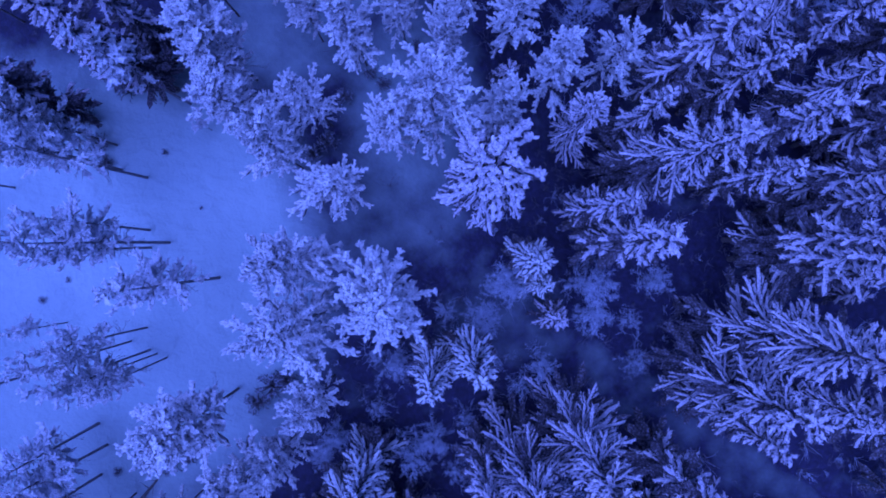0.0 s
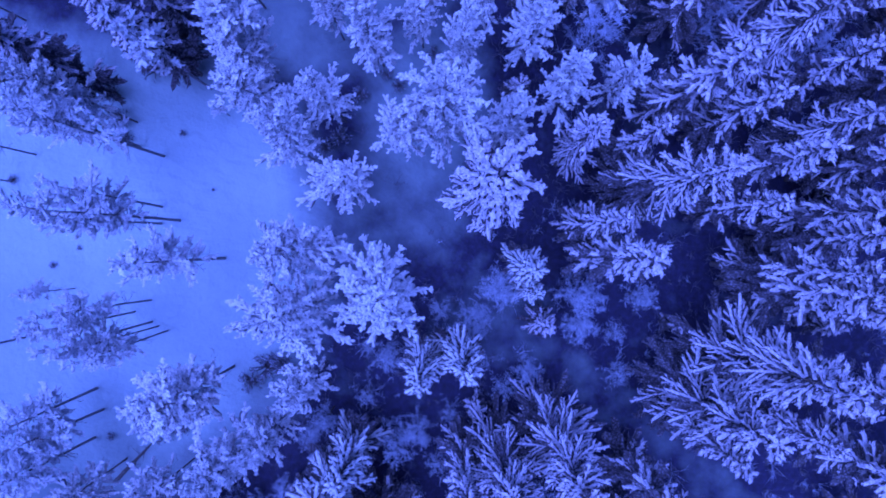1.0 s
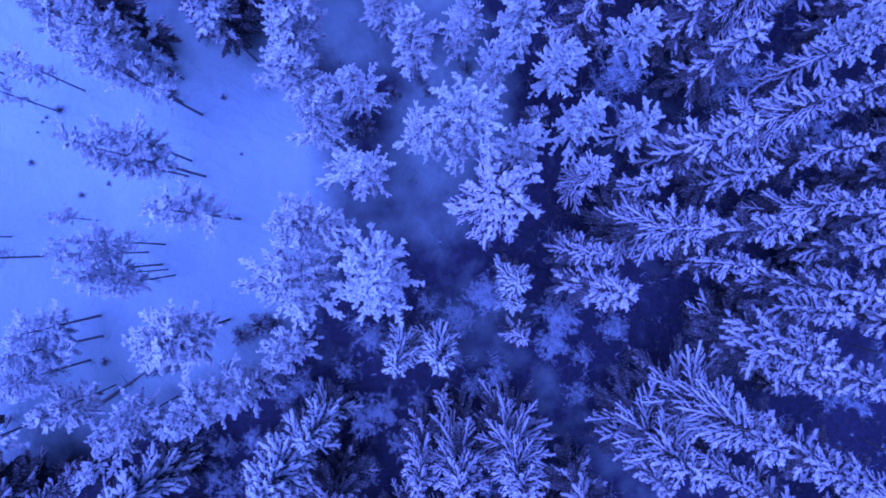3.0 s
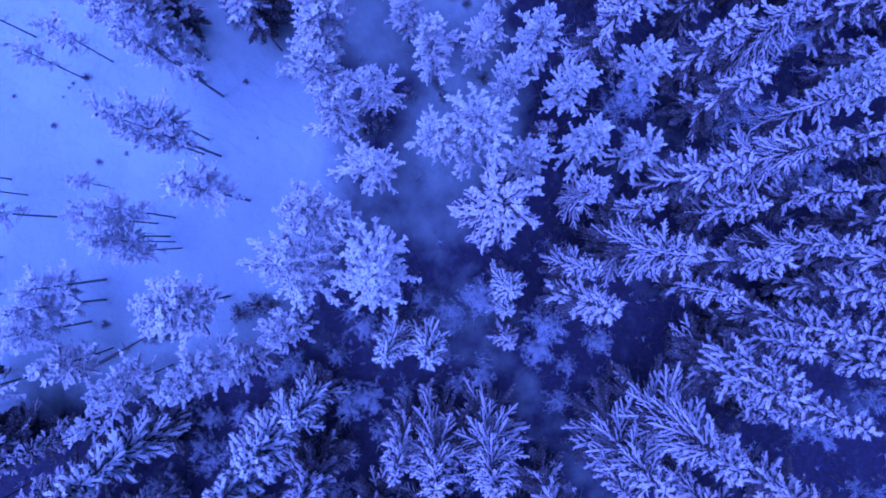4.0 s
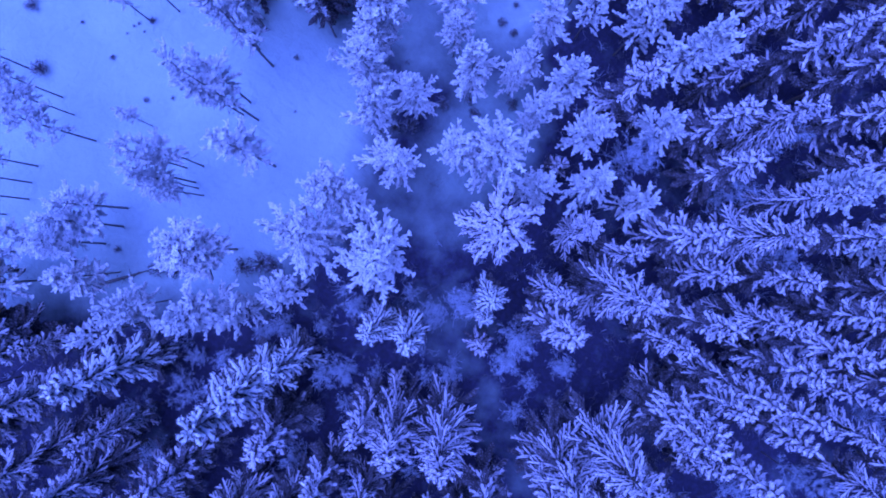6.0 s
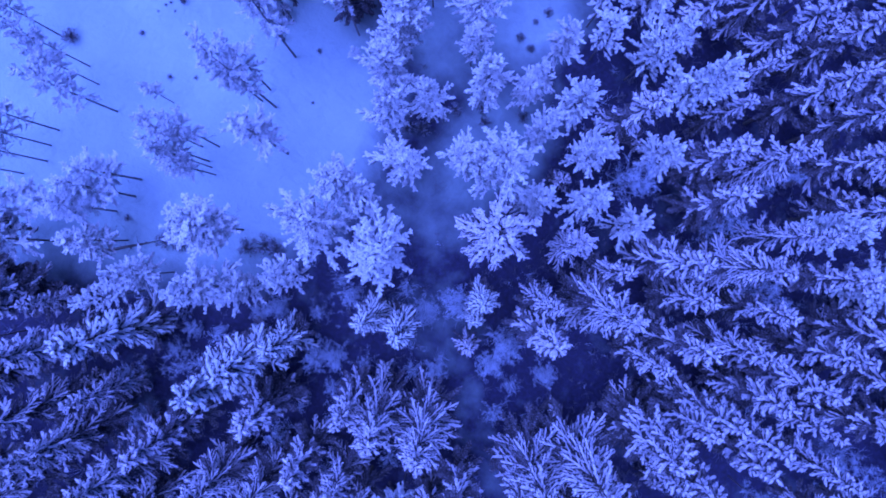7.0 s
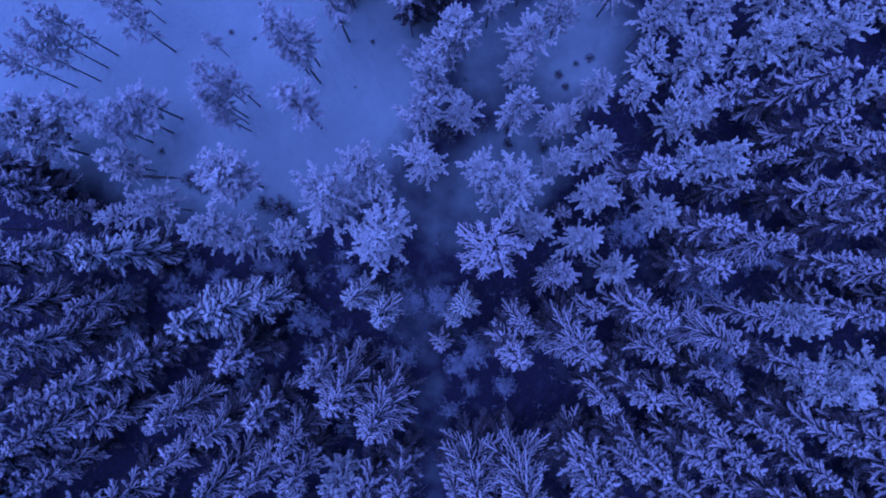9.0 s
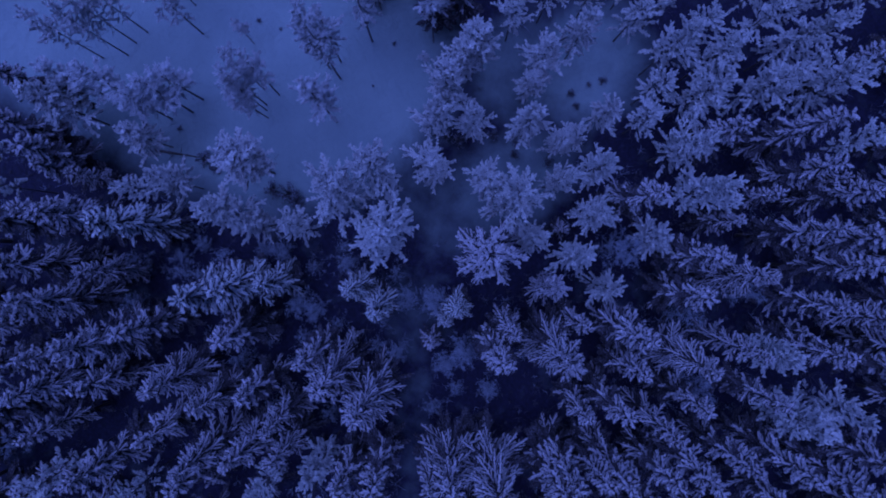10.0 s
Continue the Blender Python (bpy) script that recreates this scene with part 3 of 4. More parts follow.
plant("pine_tree", -7.1, 4.4, 12.0, 2.3, "pine with clumped snow on its uneven crown", "pines of the forest edge")
plant("pine_tree", -0.8, 9.0, 19.0, 2.5, "wide round pine crown heaped with snow", "pines of the forest edge")
plant("pine_tree", -0.1, 13.3, 15.5, 1.6, "pine with clumped snow on its uneven crown", "pines of the forest edge")
plant("pine_tree", -3.7, 7.9, 15.0, 2.0, "pine with clumped snow on its uneven crown", "pines of the forest edge")
plant("pine_tree", 3.6, 8.3, 16.0, 1.6, "pine with clumped snow on its uneven crown", "pines of the forest edge")
plant("star_spruce_tree", 3.2, 4.3, 19.5, 4.5, "broad star-shaped spruce crown heaped with snow", "spruces of the dense forest")
plant("star_spruce_tree", 8.6, 7.6, 15.5, 2.3, "small spruce with a dense snowy crown", "spruces of the dense forest")
plant("knobby_spruce_tree", 12.4, 8.0, 15.0, 1.9, "narrow spruce with short snowy boughs", "spruces of the dense forest")
plant("dense_spruce_tree", 6.4, -2.4, 11.0, 1.5, "narrow spruce with short snowy boughs", "spruces of the dense forest")
plant("birch_tree", 24.4, 16.0, 11.0, 2.3, "leafless birch white with hoar frost", "frosted birches")
plant("birch_tree", 17.9, 18.5, 11.0, 2.2, "leafless birch white with hoar frost", "frosted birches")
plant("broad_spruce_tree", 12.7, 5.2, 22.5, 3.8, "very tall broad spruce with long snow-laden boughs", "spruces of the dense forest")
plant("knobby_spruce_tree", 11.1, 0.7, 20.0, 2.6, "narrow spruce with short snowy boughs", "spruces of the dense forest")
plant("knobby_spruce_tree", 9.5, 2.6, 17.5, 1.8, "narrow spruce with short snowy boughs", "spruces of the dense forest")
plant("dense_spruce_tree", 6.05, -0.8, 14.0, 2.1, "narrow spruce with short snowy boughs", "spruces of the dense forest")
plant("young_spruce_tree", 7.9, -5.1, 7.0, 1.5, "small young spruce covered in snow beside the path", "spruces of the dense forest")
plant("dense_spruce_tree", -0.6, -8.0, 14.5, 2.2, "narrow spruce with short snowy boughs", "spruces of the dense forest")
plant("dense_spruce_tree", 1.8, -7.2, 16.0, 2.4, "narrow spruce with short snowy boughs", "spruces of the dense forest")
plant("birch_tree", 10.6, -2.8, 8.0, 2.3, "leafless birch white with hoar frost", "frosted birches")
plant("birch_tree", 10.9, -5.2, 6.0, 1.9, "low leafless birch thicket white with frost", "frosted birches")
plant("birch_tree", 4.1, -2.8, 8.0, 2.3, "leafless birch white with hoar frost", "frosted birches")
plant("birch_tree", 2.9, -5.0, 7.0, 2.2, "low leafless birch thicket white with frost", "frosted birches")
plant("birch_tree", -2.2, -15.1, 7.0, 2.0, "low leafless birch thicket white with frost", "frosted birches")
plant("birch_tree", -3.3, -8.6, 6.0, 1.6, "low leafless birch thicket white with frost", "frosted birches")
plant("birch_tree", 7.2, -8.6, 5.0, 1.7, "low leafless birch thicket white with frost", "frosted birches")
plant("birch_tree", -7.9, -13.9, 7.0, 1.8, "low leafless birch thicket white with frost", "frosted birches")
plant("birch_tree", 9.0, 15.6, 13.0, 2.6, "leafless birch white with hoar frost", "frosted birches")
plant("knobby_spruce_tree", 19.5, 4.7, 15.0, 2.0, "narrow spruce with short snowy boughs", "spruces of the dense forest")
plant("knobby_spruce_tree", 20.6, 7.1, 18.5, 2.2, "narrow spruce with short snowy boughs", "spruces of the dense forest")
plant("knobby_spruce_tree", 18.6, 10.7, 16.0, 2.2, "narrow spruce with short snowy boughs", "spruces of the dense forest")
plant("broad_spruce_tree", 19.4, 15.0, 20.0, 3.2, "very tall broad spruce with long snow-laden boughs", "spruces of the dense forest")
plant("knobby_spruce_tree", 23.8, 13.9, 16.0, 2.1, "narrow spruce with short snowy boughs", "spruces of the dense forest")
plant("knobby_spruce_tree", 15.5, 18.7, 16.0, 2.5, "narrow spruce with short snowy boughs", "spruces of the dense forest")
plant("broad_spruce_tree", 15.8, 22.8, 19.0, 3.2, "very tall broad spruce with long snow-laden boughs", "spruces of the dense forest")
plant("pine_tree", 9.6, 19.3, 13.0, 1.8, "pine with clumped snow on its uneven crown", "pines of the forest edge")
plant("pine_tree", 7.1, 12.0, 15.5, 1.9, "pine with clumped snow on its uneven crown", "pines of the forest edge")
plant("pine_tree", 11.3, 12.7, 12.5, 1.5, "pine with clumped snow on its uneven crown", "pines of the forest edge")
plant("pine_tree", 1.1, 17.9, 15.0, 2.0, "pine with clumped snow on its uneven crown", "pines of the forest edge")
plant("pine_tree", -6.2, 14.6, 14.0, 2.0, "pine with clumped snow on its uneven crown", "pines of the forest edge")
plant("pine_tree", -3.1, 16.4, 10.0, 1.5, "pine with clumped snow on its uneven crown", "pines of the forest edge")
plant("knobby_spruce_tree", 12.9, 21.0, 17.0, 2.5, "narrow spruce with short snowy boughs", "spruces of the dense forest")
plant("pine_tree", 4.6, 15.5, 14.0, 1.9, "pine with clumped snow on its uneven crown", "pines of the forest edge")
plant("knobby_spruce_tree", 22.8, -0.9, 20.0, 2.8, "narrow spruce with short snowy boughs", "spruces of the dense forest")
plant("knobby_spruce_tree", 29.9, 3.4, 16.5, 2.3, "narrow spruce with short snowy boughs", "spruces of the dense forest")
plant("knobby_spruce_tree", 29.0, -0.5, 18.0, 2.5, "narrow spruce with short snowy boughs", "spruces of the dense forest")
plant("broad_spruce_tree", 20.5, -5.6, 22.0, 4.3, "very tall broad spruce with long snow-laden boughs", "spruces of the dense forest")
plant("broad_spruce_tree", 18.3, -8.8, 19.0, 4.0, "very tall broad spruce with long snow-laden boughs", "spruces of the dense forest")
plant("birch_tree", 15.6, -2.4, 5.0, 1.6, "low leafless birch thicket white with frost", "frosted birches")
plant("broad_spruce_tree", 8.8, -12.0, 19.0, 3.9, "very tall broad spruce with long snow-laden boughs", "spruces of the dense forest")
plant("broad_spruce_tree", 5.4, -14.4, 17.5, 3.9, "very tall broad spruce with long snow-laden boughs", "spruces of the dense forest")
plant("knobby_spruce_tree", 2.6, -14.5, 17.0, 2.1, "narrow spruce with short snowy boughs", "spruces of the dense forest")
plant("knobby_spruce_tree", 27.8, 8.1, 17.0, 2.3, "narrow spruce with short snowy boughs", "spruces of the dense forest")
plant("knobby_spruce_tree", 24.9, 2.9, 17.0, 2.5, "narrow spruce with short snowy boughs", "spruces of the dense forest")
plant("knobby_spruce_tree", 29.4, 5.6, 17.0, 2.5, "narrow spruce with short snowy boughs", "spruces of the dense forest")
plant("knobby_spruce_tree", 25.1, -1.4, 18.0, 2.3, "narrow spruce with short snowy boughs", "spruces of the dense forest")
plant("knobby_spruce_tree", 4.9, 18.7, 18.0, 2.5, "narrow spruce with short snowy boughs", "spruces of the dense forest")
plant("broad_spruce_tree", -8.3, -30.3, 19.5, 3.6, "tall spruce with long drooping snow-laden boughs", "spruces of the dense forest")
plant("spruce_tree", -13.1, -31.9, 19.5, 2.9, "tall spruce with drooping snow-laden boughs", "spruces of the dense forest")
plant("spruce_tree", -14.3, -28.8, 14.0, 2.1, "tall spruce with long drooping snow-laden boughs", "spruces of the dense forest")
plant("spruce_tree", -23.4, -25.8, 12.0, 1.7, "tall spruce with long drooping snow-laden boughs", "spruces of the dense forest")
plant("spruce_tree", -19.5, -27.6, 18.0, 3.0, "tall spruce with long drooping snow-laden boughs", "spruces of the dense forest")
plant("broad_spruce_tree", -1.9, -27.3, 17.0, 3.3, "tall spruce with long drooping snow-laden boughs", "spruces of the dense forest")
plant("broad_spruce_tree", 1.5, -24.7, 16.0, 3.0, "tall spruce with long drooping snow-laden boughs", "spruces of the dense forest")
plant("spruce_tree", -9.4, -36.6, 15.0, 2.6, "tall spruce with long drooping snow-laden boughs", "spruces of the dense forest")
plant("spruce_tree", -7.5, -37.8, 17.0, 2.8, "tall spruce with long drooping snow-laden boughs", "spruces of the dense forest")
plant("spruce_tree", -13.8, -33.2, 18.0, 3.0, "tall spruce with long drooping snow-laden boughs", "spruces of the dense forest")
plant("spruce_tree", 1.4, -36.4, 18.0, 3.0, "tall spruce with long drooping snow-laden boughs", "spruces of the dense forest")
plant("spruce_tree", 5.6, -27.7, 18.0, 2.8, "tall spruce with long drooping snow-laden boughs", "spruces of the dense forest")
plant("spruce_tree", 7.4, -24.4, 17.0, 2.8, "tall spruce with long drooping snow-laden boughs", "spruces of the dense forest")
plant("spruce_tree", 9.2, -21.1, 17.0, 2.4, "tall spruce with long drooping snow-laden boughs", "spruces of the dense forest")
plant("knobby_spruce_tree", 14.0, -17.2, 17.0, 2.5, "narrow spruce with short snowy boughs", "spruces of the dense forest")
plant("spruce_tree", -20.8, -28.9, 17.0, 2.8, "tall spruce with long drooping snow-laden boughs", "spruces of the dense forest")
plant("knobby_spruce_tree", 14.6, -14.4, 18.0, 2.5, "narrow spruce with short snowy boughs", "spruces of the dense forest")
plant("spruce_tree", -17.9, -33.4, 17.0, 3.0, "tall spruce with long drooping snow-laden boughs", "spruces of the dense forest")
plant("spruce_tree", 6.1, -20.3, 16.0, 2.3, "tall spruce with drooping snow-laden boughs", "spruces of the dense forest")
plant("pine_tree", 12.2, -19.4, 16.0, 1.8, "pine with clumped snow on its uneven crown", "pines of the forest edge")
plant("knobby_spruce_tree", -26.7, -27.1, 15.0, 2.4, "narrow spruce with short snowy boughs", "spruces of the dense forest")
plant("pine_tree", -30.4, -24.6, 15.0, 2.5, "wide round pine crown heaped with snow", "pines of the forest edge")
plant("knobby_spruce_tree", -25.0, -27.4, 13.0, 2.0, "narrow spruce with short snowy boughs", "spruces of the dense forest")
plant("knobby_spruce_tree", -33.0, -25.2, 15.0, 2.2, "narrow spruce with short snowy boughs", "spruces of the dense forest")
plant("knobby_spruce_tree", -29.4, -27.8, 15.0, 2.3, "narrow spruce with short snowy boughs", "spruces of the dense forest")
plant("knobby_spruce_tree", 3.8, 28.1, 18.0, 2.5, "narrow spruce with short snowy boughs", "spruces of the dense forest")
plant("knobby_spruce_tree", 7.1, 34.6, 19.0, 2.8, "narrow spruce with short snowy boughs", "spruces of the dense forest")
plant("knobby_spruce_tree", 10.5, 33.2, 18.0, 2.3, "narrow spruce with short snowy boughs", "spruces of the dense forest")
plant("knobby_spruce_tree", 10.7, 28.8, 15.0, 1.7, "narrow spruce with short snowy boughs", "spruces of the dense forest")
plant("knobby_spruce_tree", 11.3, 25.6, 14.0, 1.8, "narrow spruce with short snowy boughs", "spruces of the dense forest")
plant("knobby_spruce_tree", 15.4, 30.1, 18.0, 2.3, "narrow spruce with short snowy boughs", "spruces of the dense forest")
plant("knobby_spruce_tree", 25.2, 25.5, 18.0, 2.3, "narrow spruce with short snowy boughs", "spruces of the dense forest")
plant("knobby_spruce_tree", 25.9, 19.1, 17.0, 2.1, "narrow spruce with short snowy boughs", "spruces of the dense forest")
plant("knobby_spruce_tree", 28.1, 10.7, 19.0, 2.5, "narrow spruce with short snowy boughs", "spruces of the dense forest")
plant("knobby_spruce_tree", 30.0, 14.2, 18.0, 2.2, "narrow spruce with short snowy boughs", "spruces of the dense forest")
plant("knobby_spruce_tree", 31.7, 17.9, 19.0, 2.5, "narrow spruce with short snowy boughs", "spruces of the dense forest")
plant("knobby_spruce_tree", 35.3, 21.4, 18.0, 2.3, "narrow spruce with short snowy boughs", "spruces of the dense forest")
plant("knobby_spruce_tree", 24.9, 4.4, 19.0, 2.3, "narrow spruce with short snowy boughs", "spruces of the dense forest")
plant("knobby_spruce_tree", 22.3, 0.6, 19.0, 2.5, "narrow spruce with short snowy boughs", "spruces of the dense forest")
plant("knobby_spruce_tree", 14.1, 35.4, 17.0, 2.3, "narrow spruce with short snowy boughs", "spruces of the dense forest")
plant("knobby_spruce_tree", 20.0, 31.5, 18.0, 2.5, "narrow spruce with short snowy boughs", "spruces of the dense forest")
plant("knobby_spruce_tree", 21.6, 27.9, 17.0, 2.2, "narrow spruce with short snowy boughs", "spruces of the dense forest")
plant("knobby_spruce_tree", 17.4, -10.3, 17.0, 2.1, "narrow spruce with short snowy boughs", "spruces of the dense forest")
plant("pine_tree", -0.1, 29.3, 16.0, 2.2, "pine with clumped snow on its uneven crown", "pines of the forest edge")
plant("pine_tree", 3.2, 25.5, 16.0, 2.2, "pine with clumped snow on its uneven crown", "pines of the forest edge")
plant("pine_tree", 7.7, 24.3, 17.0, 2.4, "wide round pine crown heaped with snow", "pines of the forest edge")
plant("pine_tree", 24.0, 22.8, 16.0, 2.0, "pine with clumped snow on its uneven crown", "pines of the forest edge")
plant("pine_tree", 30.4, 21.7, 17.0, 2.4, "wide round pine crown heaped with snow", "pines of the forest edge")
plant("pine_tree", 32.5, 25.7, 16.0, 2.0, "pine with clumped snow on its uneven crown", "pines of the forest edge")
plant("pine_tree", -2.8, 33.1, 15.0, 2.2, "pine with clumped snow on its uneven crown", "pines of the forest edge")
plant("pine_tree", 5.0, 39.5, 17.0, 2.4, "wide round pine crown heaped with snow", "pines of the forest edge")
plant("pine_tree", 2.2, 34.6, 17.0, 2.4, "wide round pine crown heaped with snow", "pines of the forest edge")
plant("pine_tree", -0.1, 39.9, 16.0, 2.2, "pine with clumped snow on its uneven crown", "pines of the forest edge")
plant("pine_tree", -15.0, 13.4, 15.0, 2.3, "pine with clumped snow on its uneven crown", "pines of the forest edge")
plant("pine_tree", -11.1, 22.9, 14.0, 1.8, "pine with clumped snow on its uneven crown", "pines of the forest edge")
plant("pine_tree", -11.1, 19.0, 13.0, 2.0, "pine with clumped snow on its uneven crown", "pines of the forest edge")
plant("pine_tree", -9.7, 16.5, 11.0, 1.6, "pine with clumped snow on its uneven crown", "pines of the forest edge")
plant("pine_tree", -3.5, 21.5, 12.0, 1.5, "pine with clumped snow on its uneven crown", "pines of the forest edge")
plant("pine_tree", -3.3, 18.0, 11.0, 1.5, "pine with clumped snow on its uneven crown", "pines of the forest edge")
plant("pine_tree", -5.6, 29.6, 15.0, 2.0, "pine with clumped snow on its uneven crown", "pines of the forest edge")
plant("birch_tree", 18.4, 23.9, 12.0, 2.4, "leafless birch white with hoar frost", "frosted birches")
plant("birch_tree", -0.7, -14.2, 6.0, 1.8, "low leafless birch thicket white with frost", "frosted birches")
plant("birch_tree", -14.4, -28.1, 6.0, 1.9, "low leafless birch thicket white with frost", "frosted birches")
plant("birch_tree", -13.1, -21.4, 4.0, 1.3, "low leafless birch thicket white with frost", "frosted birches")
plant("birch_tree", -11.3, -30.3, 6.0, 1.8, "low leafless birch thicket white with frost", "frosted birches")
plant("birch_tree", -9.4, -15.7, 4.0, 1.4, "low leafless birch thicket white with frost", "frosted birches")
plant("birch_tree", -0.1, -23.4, 6.0, 1.6, "low leafless birch thicket white with frost", "frosted birches")
plant("slender_pine_tree", -34.0, -10.4, 15.0, 1.7, "slender pine with a bare trunk in the snowy clearing", "pines in the clearing")
plant("slender_pine_tree", -37.2, -9.5, 12.0, 1.2, "slender pine with a bare trunk in the snowy clearing", "pines in the clearing")
plant("slender_pine_tree", -37.3, -15.7, 14.0, 1.6, "slender pine with a bare trunk in the snowy clearing", "pines in the clearing")
plant("slender_pine_tree", -36.9, -17.4, 14.0, 1.5, "slender pine with a bare trunk in the snowy clearing", "pines in the clearing")
plant("slender_pine_tree", -36.2, -18.9, 14.0, 1.5, "slender pine with a bare trunk in the snowy clearing", "pines in the clearing")
plant("slender_pine_tree", -37.2, -21.4, 13.0, 1.5, "slender pine with a bare trunk in the snowy clearing", "pines in the clearing")
plant("slender_pine_tree", -23.8, -6.4, 14.0, 1.5, "slender pine with a bare trunk in the snowy clearing", "pines in the clearing")
plant("slender_pine_tree", -25.1, -7.5, 14.0, 1.4, "slender pine with a bare trunk in the snowy clearing", "pines in the clearing")
plant("slender_pine_tree", -23.6, -8.2, 14.5, 1.6, "slender pine with a bare trunk in the snowy clearing", "pines in the clearing")
plant("slender_pine_tree", -23.0, -8.5, 13.0, 1.2, "slender pine with a bare trunk in the snowy clearing", "pines in the clearing")
plant("slender_pine_tree", -22.2, -8.8, 13.0, 1.3, "slender pine with a bare trunk in the snowy clearing", "pines in the clearing")
plant("slender_pine_tree", -30.2, -6.0, 7.5, 0.9, "small young pine in the snowy clearing", "pines in the clearing")
plant("slender_pine_tree", -22.0, 0.4, 19.0, 2.0, "slender pine with a bare trunk in the snowy clearing", "pines in the clearing")
plant("slender_pine_tree", -23.5, -0.0, 16.0, 1.7, "slender pine with a bare trunk in the snowy clearing", "pines in the clearing")
plant("slender_pine_tree", -18.0, -2.4, 16.5, 2.1, "slender pine with a bare trunk in the snowy clearing", "pines in the clearing")
plant("slender_pine_tree", -23.8, 5.6, 18.0, 2.0, "slender pine with a bare trunk in the snowy clearing", "pines in the clearing")
plant("slender_pine_tree", -25.8, 6.2, 17.0, 1.9, "slender pine with a bare trunk in the snowy clearing", "pines in the clearing")
plant("slender_pine_tree", -27.3, 6.6, 17.0, 1.9, "slender pine with a bare trunk in the snowy clearing", "pines in the clearing")
plant("slender_pine_tree", -27.7, -14.1, 12.0, 2.1, "slender pine with a bare trunk in the snowy clearing", "pines in the clearing")
plant("slender_pine_tree", -27.0, -15.8, 12.5, 2.0, "slender pine with a bare trunk in the snowy clearing", "pines in the clearing")
plant("slender_pine_tree", -27.5, -18.2, 13.0, 1.9, "slender pine with a bare trunk in the snowy clearing", "pines in the clearing")
plant("slender_pine_tree", -20.3, 11.5, 16.0, 1.7, "slender pine with a bare trunk in the snowy clearing", "pines in the clearing")
plant("slender_pine_tree", -43.2, -8.2, 14.0, 1.5, "slender pine with a bare trunk in the snowy clearing", "pines in the clearing")
plant("slender_pine_tree", -18.6, 9.4, 4.5, 0.7, "small young pine in the snowy clearing", "pines in the clearing")
plant("slender_pine_tree", -39.1, -8.7, 13.0, 1.4, "slender pine with a bare trunk in the snowy clearing", "pines in the clearing")
plant("slender_pine_tree", -47.2, -10.3, 14.0, 1.5, "slender pine with a bare trunk in the snowy clearing", "pines in the clearing")
plant("pine_tree", -26.2, 8.2, 17.0, 2.0, "snowy pine at the edge of the clearing", "pines of the forest edge")
plant("knobby_spruce_tree", -27.9, 10.2, 17.0, 2.4, "narrow spruce with short snowy boughs", "spruces of the dense forest")
plant("pine_tree", -28.7, 7.6, 16.0, 1.9, "snowy pine at the edge of the clearing", "pines of the forest edge")
plant("knobby_spruce_tree", -30.7, 11.3, 17.0, 2.4, "narrow spruce with short snowy boughs", "spruces of the dense forest")
plant("knobby_spruce_tree", -21.3, 12.6, 16.0, 2.4, "narrow spruce with short snowy boughs", "spruces of the dense forest")
plant("knobby_spruce_tree", -23.4, 14.4, 16.0, 2.4, "narrow spruce with short snowy boughs", "spruces of the dense forest")
plant("knobby_spruce_tree", -20.3, 15.2, 15.0, 2.2, "narrow spruce with short snowy boughs", "spruces of the dense forest")
plant("slender_pine_tree", -23.6, 1.4, 16.0, 1.7, "slender pine with a bare trunk in the snowy clearing", "pines in the clearing")
plant("sparse_pine_tree", -34.4, 4.8, 11.0, 1.4, "thin pine with a sparse crown in the snowy clearing", "pines in the clearing")
plant("sparse_pine_tree", -36.2, 2.4, 12.0, 1.3, "thin pine with a sparse crown in the snowy clearing", "pines in the clearing")
plant("sparse_pine_tree", -41.8, 4.3, 13.0, 1.5, "thin pine with a sparse crown in the snowy clearing", "pines in the clearing")
plant("slender_pine_tree", -31.1, -19.9, 13.0, 2.0, "slender pine with a bare trunk in the snowy clearing", "pines in the clearing")
plant("slender_pine_tree", -32.8, -22.8, 13.0, 2.0, "slender pine with a bare trunk in the snowy clearing", "pines in the clearing")
for x, y, h, r in ((-37.2, 1.1, 0.24, 0.19), (-36.1, 1.2, 0.20, 0.16), (-37.4, 0.1, 0.20, 0.15), (-41.6, -1.5, 0.30, 0.25), (-32.1, -4.2, 0.42, 0.35), (-30.1, -2.6, 0.30, 0.25), (-19.4, 3.2, 0.24, 0.20), (-37.0, 1.6, 0.24, 0.20)):
    plant("bush", x, y, h, r, "small tuft of dry twigs in the snowfield", "tufts in the clearing")
for x, y, h, r in ((-22.3, 7.6, 0.5, 0.32), (-37.2, -2.7, 0.5, 0.34), (-42.3, -7.6, 1.5, 0.95), (-46.6, -2.9, 1.2, 0.75), (-36.0, 2.6, 0.7, 0.45), (-45.5, -9.5, 0.9, 0.55)):
    plant("bush", x, y, h, r, "small dark leafless bush poking through the snow", "bushes in the clearing")
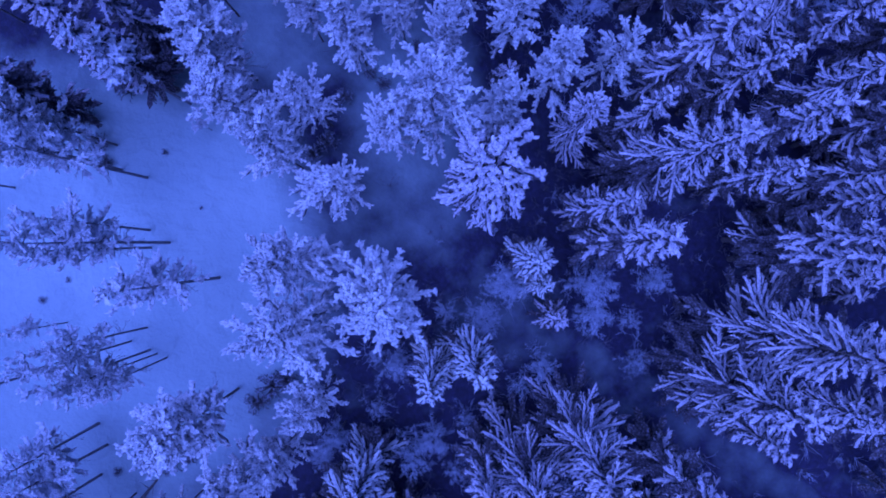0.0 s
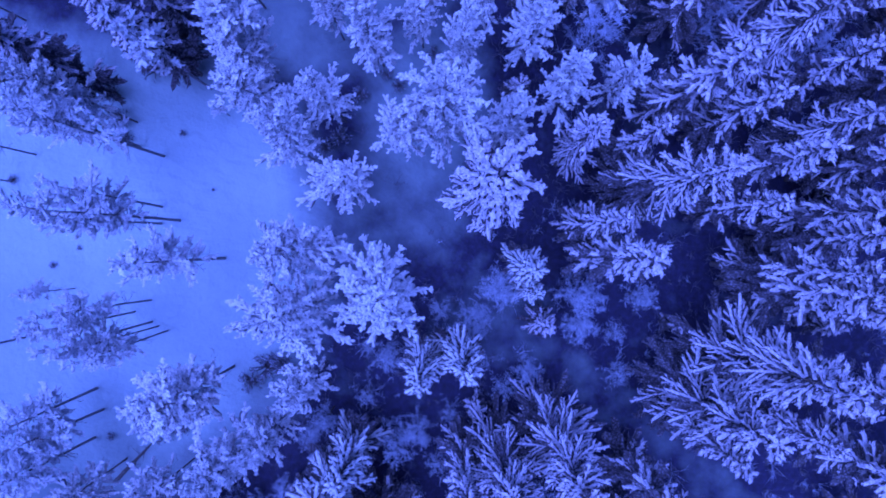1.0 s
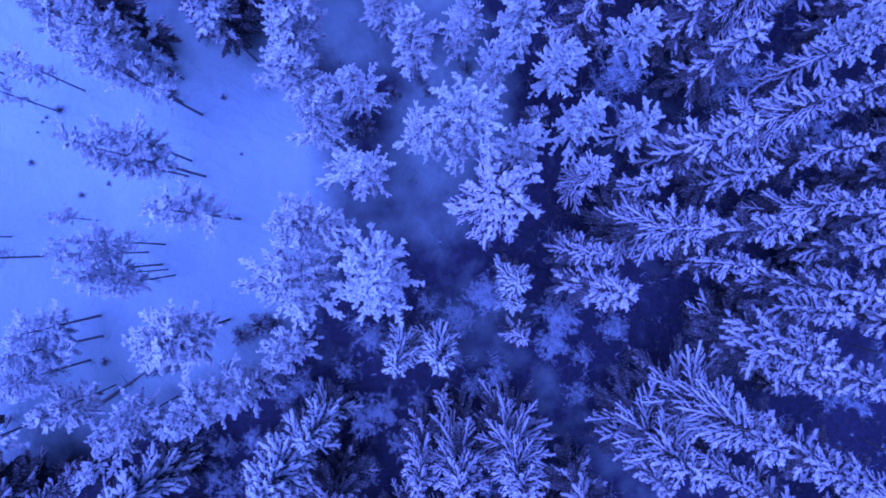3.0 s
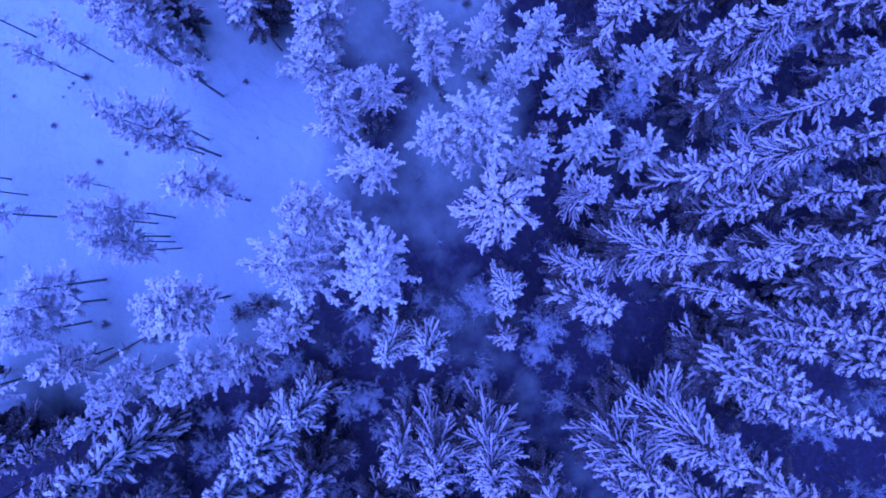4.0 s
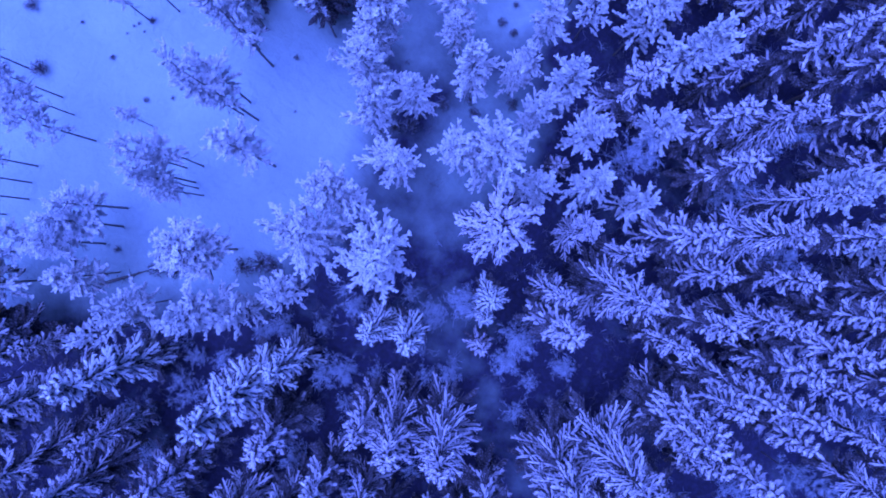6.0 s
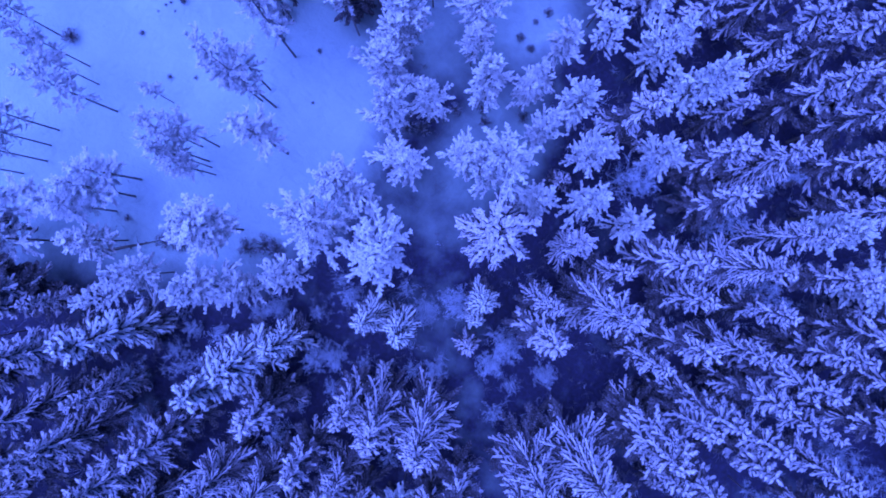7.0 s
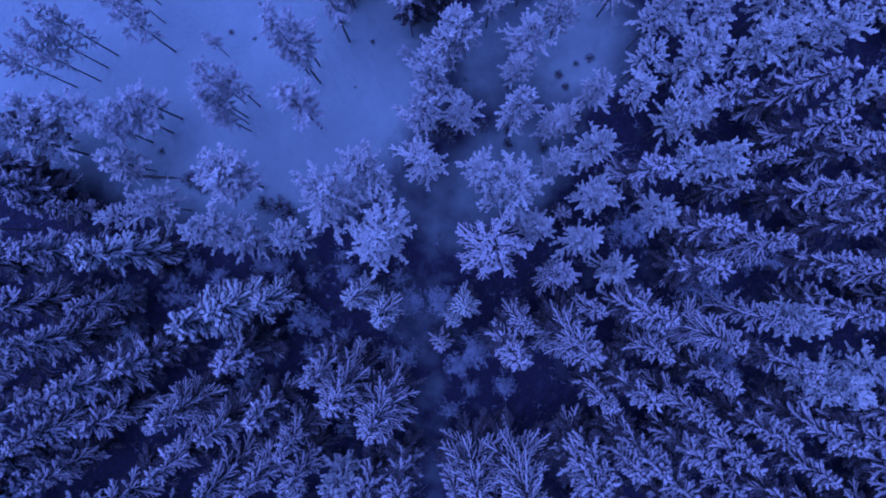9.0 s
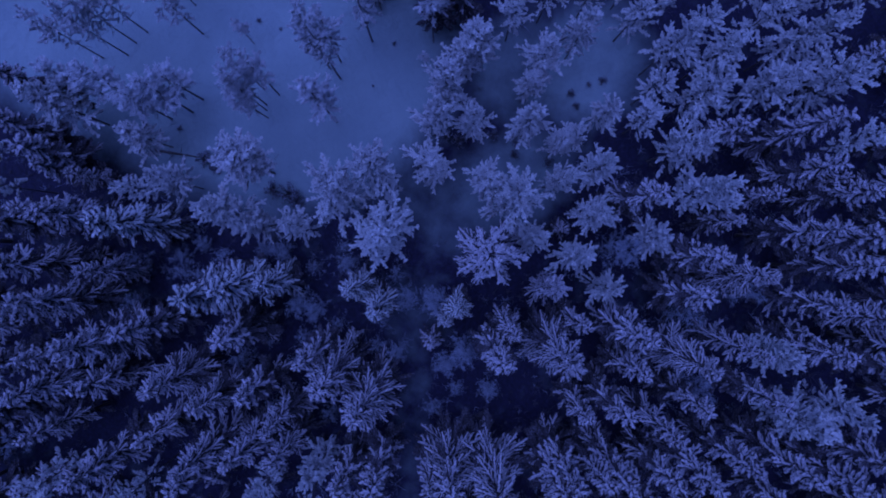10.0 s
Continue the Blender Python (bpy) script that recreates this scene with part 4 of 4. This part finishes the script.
for x, y, h, r in ((-7.9, 12.0, 1.5, 0.75), (-5.9, 13.9, 1.2, 0.60), (-4.8, 13.0, 1.4, 0.65), (-2.2, 15.8, 1.4, 0.65), (-2.4, 20.4, 0.9, 0.45), (-6.1, 21.7, 1.0, 0.50), (-7.1, 25.7, 1.1, 0.55), (-7.5, 24.1, 0.7, 0.38), (-7.6, 21.9, 1.1, 0.55), (-9.2, 8.4, 2.2, 0.9), (-10.3, 7.4, 1.9, 0.8), (-28.2, 10.4, 2.0, 1.0), (-27.4, 8.2, 1.8, 0.9), (-25.1, 12.6, 2.2, 1.1), (-22.0, 13.6, 1.8, 0.9), (-26.9, 6.8, 1.2, 0.6), (-13.7, -11.1, 2.2, 1.3), (-12.4, -10.6, 1.9, 1.0), (-14.9, -12.3, 1.8, 1.0), (-21.6, -17.2, 1.6, 1.0), (-20.2, -16.4, 1.5, 0.9)):
    plant("bush", x, y, h, r, "dark round juniper bush between the pines", "junipers between the pines")

ends = (-25.5, -21.7), (-22.1, -17.5)
log = new("fallen_log", log_mesh(*[(x, y, land(x, y) + 0.12) for x, y in ends]))
tagged(log, "dark fallen pine trunk lying in the snow", "log")
plant("bush", -26.1, -17.9, 0.6, 0.4, "dark leafless bush at the edge of the clearing", "bushes in the clearing")

# the rest of the forest, evenly scattered between the trees above
spread = random.Random(77)


def in_clearing(x, y):
    return into_clearing(x, y) > -0.8


def free(x, y, gap):
    if in_clearing(x, y) or abs(y - track(x)) < 2.6 and x > 2:
        return False
    if -12 < x < 14 and -12 < y < 19 or 13 < x < 22 and -9 < y < 4 or -16 < x < -9 and -23 < y < -14:
        return False
    return all((x - a) ** 2 + (y - b) ** 2 > gap * gap for a, b, _ in made)


def seen(x, y, more=3.0):
    """Whether a place lies within the stretch that the flight looks down on."""
    for turn in range(0, 61, 10):
        c, s = math.cos(radians(turn)), math.sin(radians(turn))
        half = 0.754 * (47.0 + 0.317 * turn)
        if abs(c * x + s * y) < half + more and abs(c * y - s * x) < 0.5625 * half + more:
            return True
    return False


for _ in range(2600):
    x, y = spread.uniform(-56, 56), spread.uniform(-56, 60)
    if not seen(x, y) or not free(x, y, 4.3 if x > 14 and y < 8 else 3.3):
        continue
    if y > 18 and x < 4 or into_clearing(x, y) > -9:
        plant("far_pine_tree", x, y, spread.uniform(12, 16), spread.uniform(1.8, 2.3), "pine with clumped snow on its uneven crown", "pines of the forest edge")
    elif spread.random() < 0.75:
        plant(spread.choice(("far_spruce_tree", "knobby_spruce_tree", "knobby_spruce_tree")), x, y, spread.uniform(13.5, 19), spread.uniform(2.3, 3.0), "tall spruce with drooping snow-laden boughs", "spruces of the dense forest")
    elif spread.random() < 0.45:
        plant("birch_tree", x, y, spread.uniform(8, 12), spread.uniform(1.9, 2.6), "leafless birch white with hoar frost", "frosted birches")
    else:
        plant("far_pine_tree", x, y, spread.uniform(13, 17), spread.uniform(1.8, 2.3), "pine with clumped snow on its uneven crown", "pines of the forest edge")


for _ in range(170):
    x, y = spread.uniform(-45, 45), spread.uniform(-45, 45)
    if not seen(x, y) or into_clearing(x, y) > -3 or x > 2 and abs(y - track(x)) < 2.2:
        continue
    if x < 4 and y > -8:
        continue
    if all((x - a) ** 2 + (y - b) ** 2 > 2.0 for a, b, _ in made):
        plant("understory_spruce_tree", x, y, spread.uniform(2.5, 6.5), spread.uniform(0.9, 1.6), "small dark spruce in the shade of taller trees", "young spruces of the undergrowth")


for _ in range(150):
    x, y = spread.uniform(-30, 16), spread.uniform(-26, -4)
    if into_clearing(x, y) > -2 or x > 2 and abs(y - track(x)) < 2.4:
        continue
    if all((x - a) ** 2 + (y - b) ** 2 > 2.6 for a, b, _ in made):
        plant("low_birch_tree", x, y, spread.uniform(2.5, 5.0), spread.uniform(1.0, 1.7), "low leafless birch thicket white with frost", "frosted birches")


def undergrowth():
    """Dwarf shrubs, saplings and twigs that poke through the snow of the forest floor, most dark and some frosted."""
    rng = random.Random(8)
    dark, pale = Soup(), Soup()
    n = 0
    while n < 2400:
        x, y = rng.uniform(-50, 50), rng.uniform(-50, 55)
        if not seen(x, y) or into_clearing(x, y) > -1.5 or x > 2 and abs(y - track(x)) < rng.uniform(1.0, 1.6):
            continue
        if noise.noise((x * 0.25, y * 0.25, 1.0)) < -0.30 or x < 3 and y > -3 and rng.random() < 0.93 or snow_depth(x, y) > 0.3:
            continue
        n += 1
        foot = Vector((x, y, land(x, y) - 0.05))
        h = rng.uniform(0.35, 1.0) if rng.random() < 0.8 else rng.uniform(1.0, 2.4)
        s = pale if rng.random() < 0.30 else dark
        for i in range(rng.randrange(7, 12)):
            a = rng.uniform(0, 6.28)
            tip = foot + around(a, rng.uniform(0.6, 1.4), h * rng.uniform(0.6, 1.1))
            s.tube([foot, tip], [0.022], 3)
            c = foot.lerp(tip, rng.uniform(0.4, 0.8))
            s.tube([c, c + around(a + rng.uniform(-1.3, 1.3), rng.uniform(-0.1, 0.8), h * 0.5)], [0.018], 3)
    tagged(new("undergrowth", dark.mesh("undergrowth", SCRUB)), "bare dark shrubs and saplings on the snowy forest floor", "undergrowth", kind="stuff")
    tagged(new("frosted_undergrowth", pale.mesh("frosted_undergrowth", FROST)), "frosted shrubs and saplings on the snowy forest floor", "undergrowth", kind="stuff")


undergrowth()
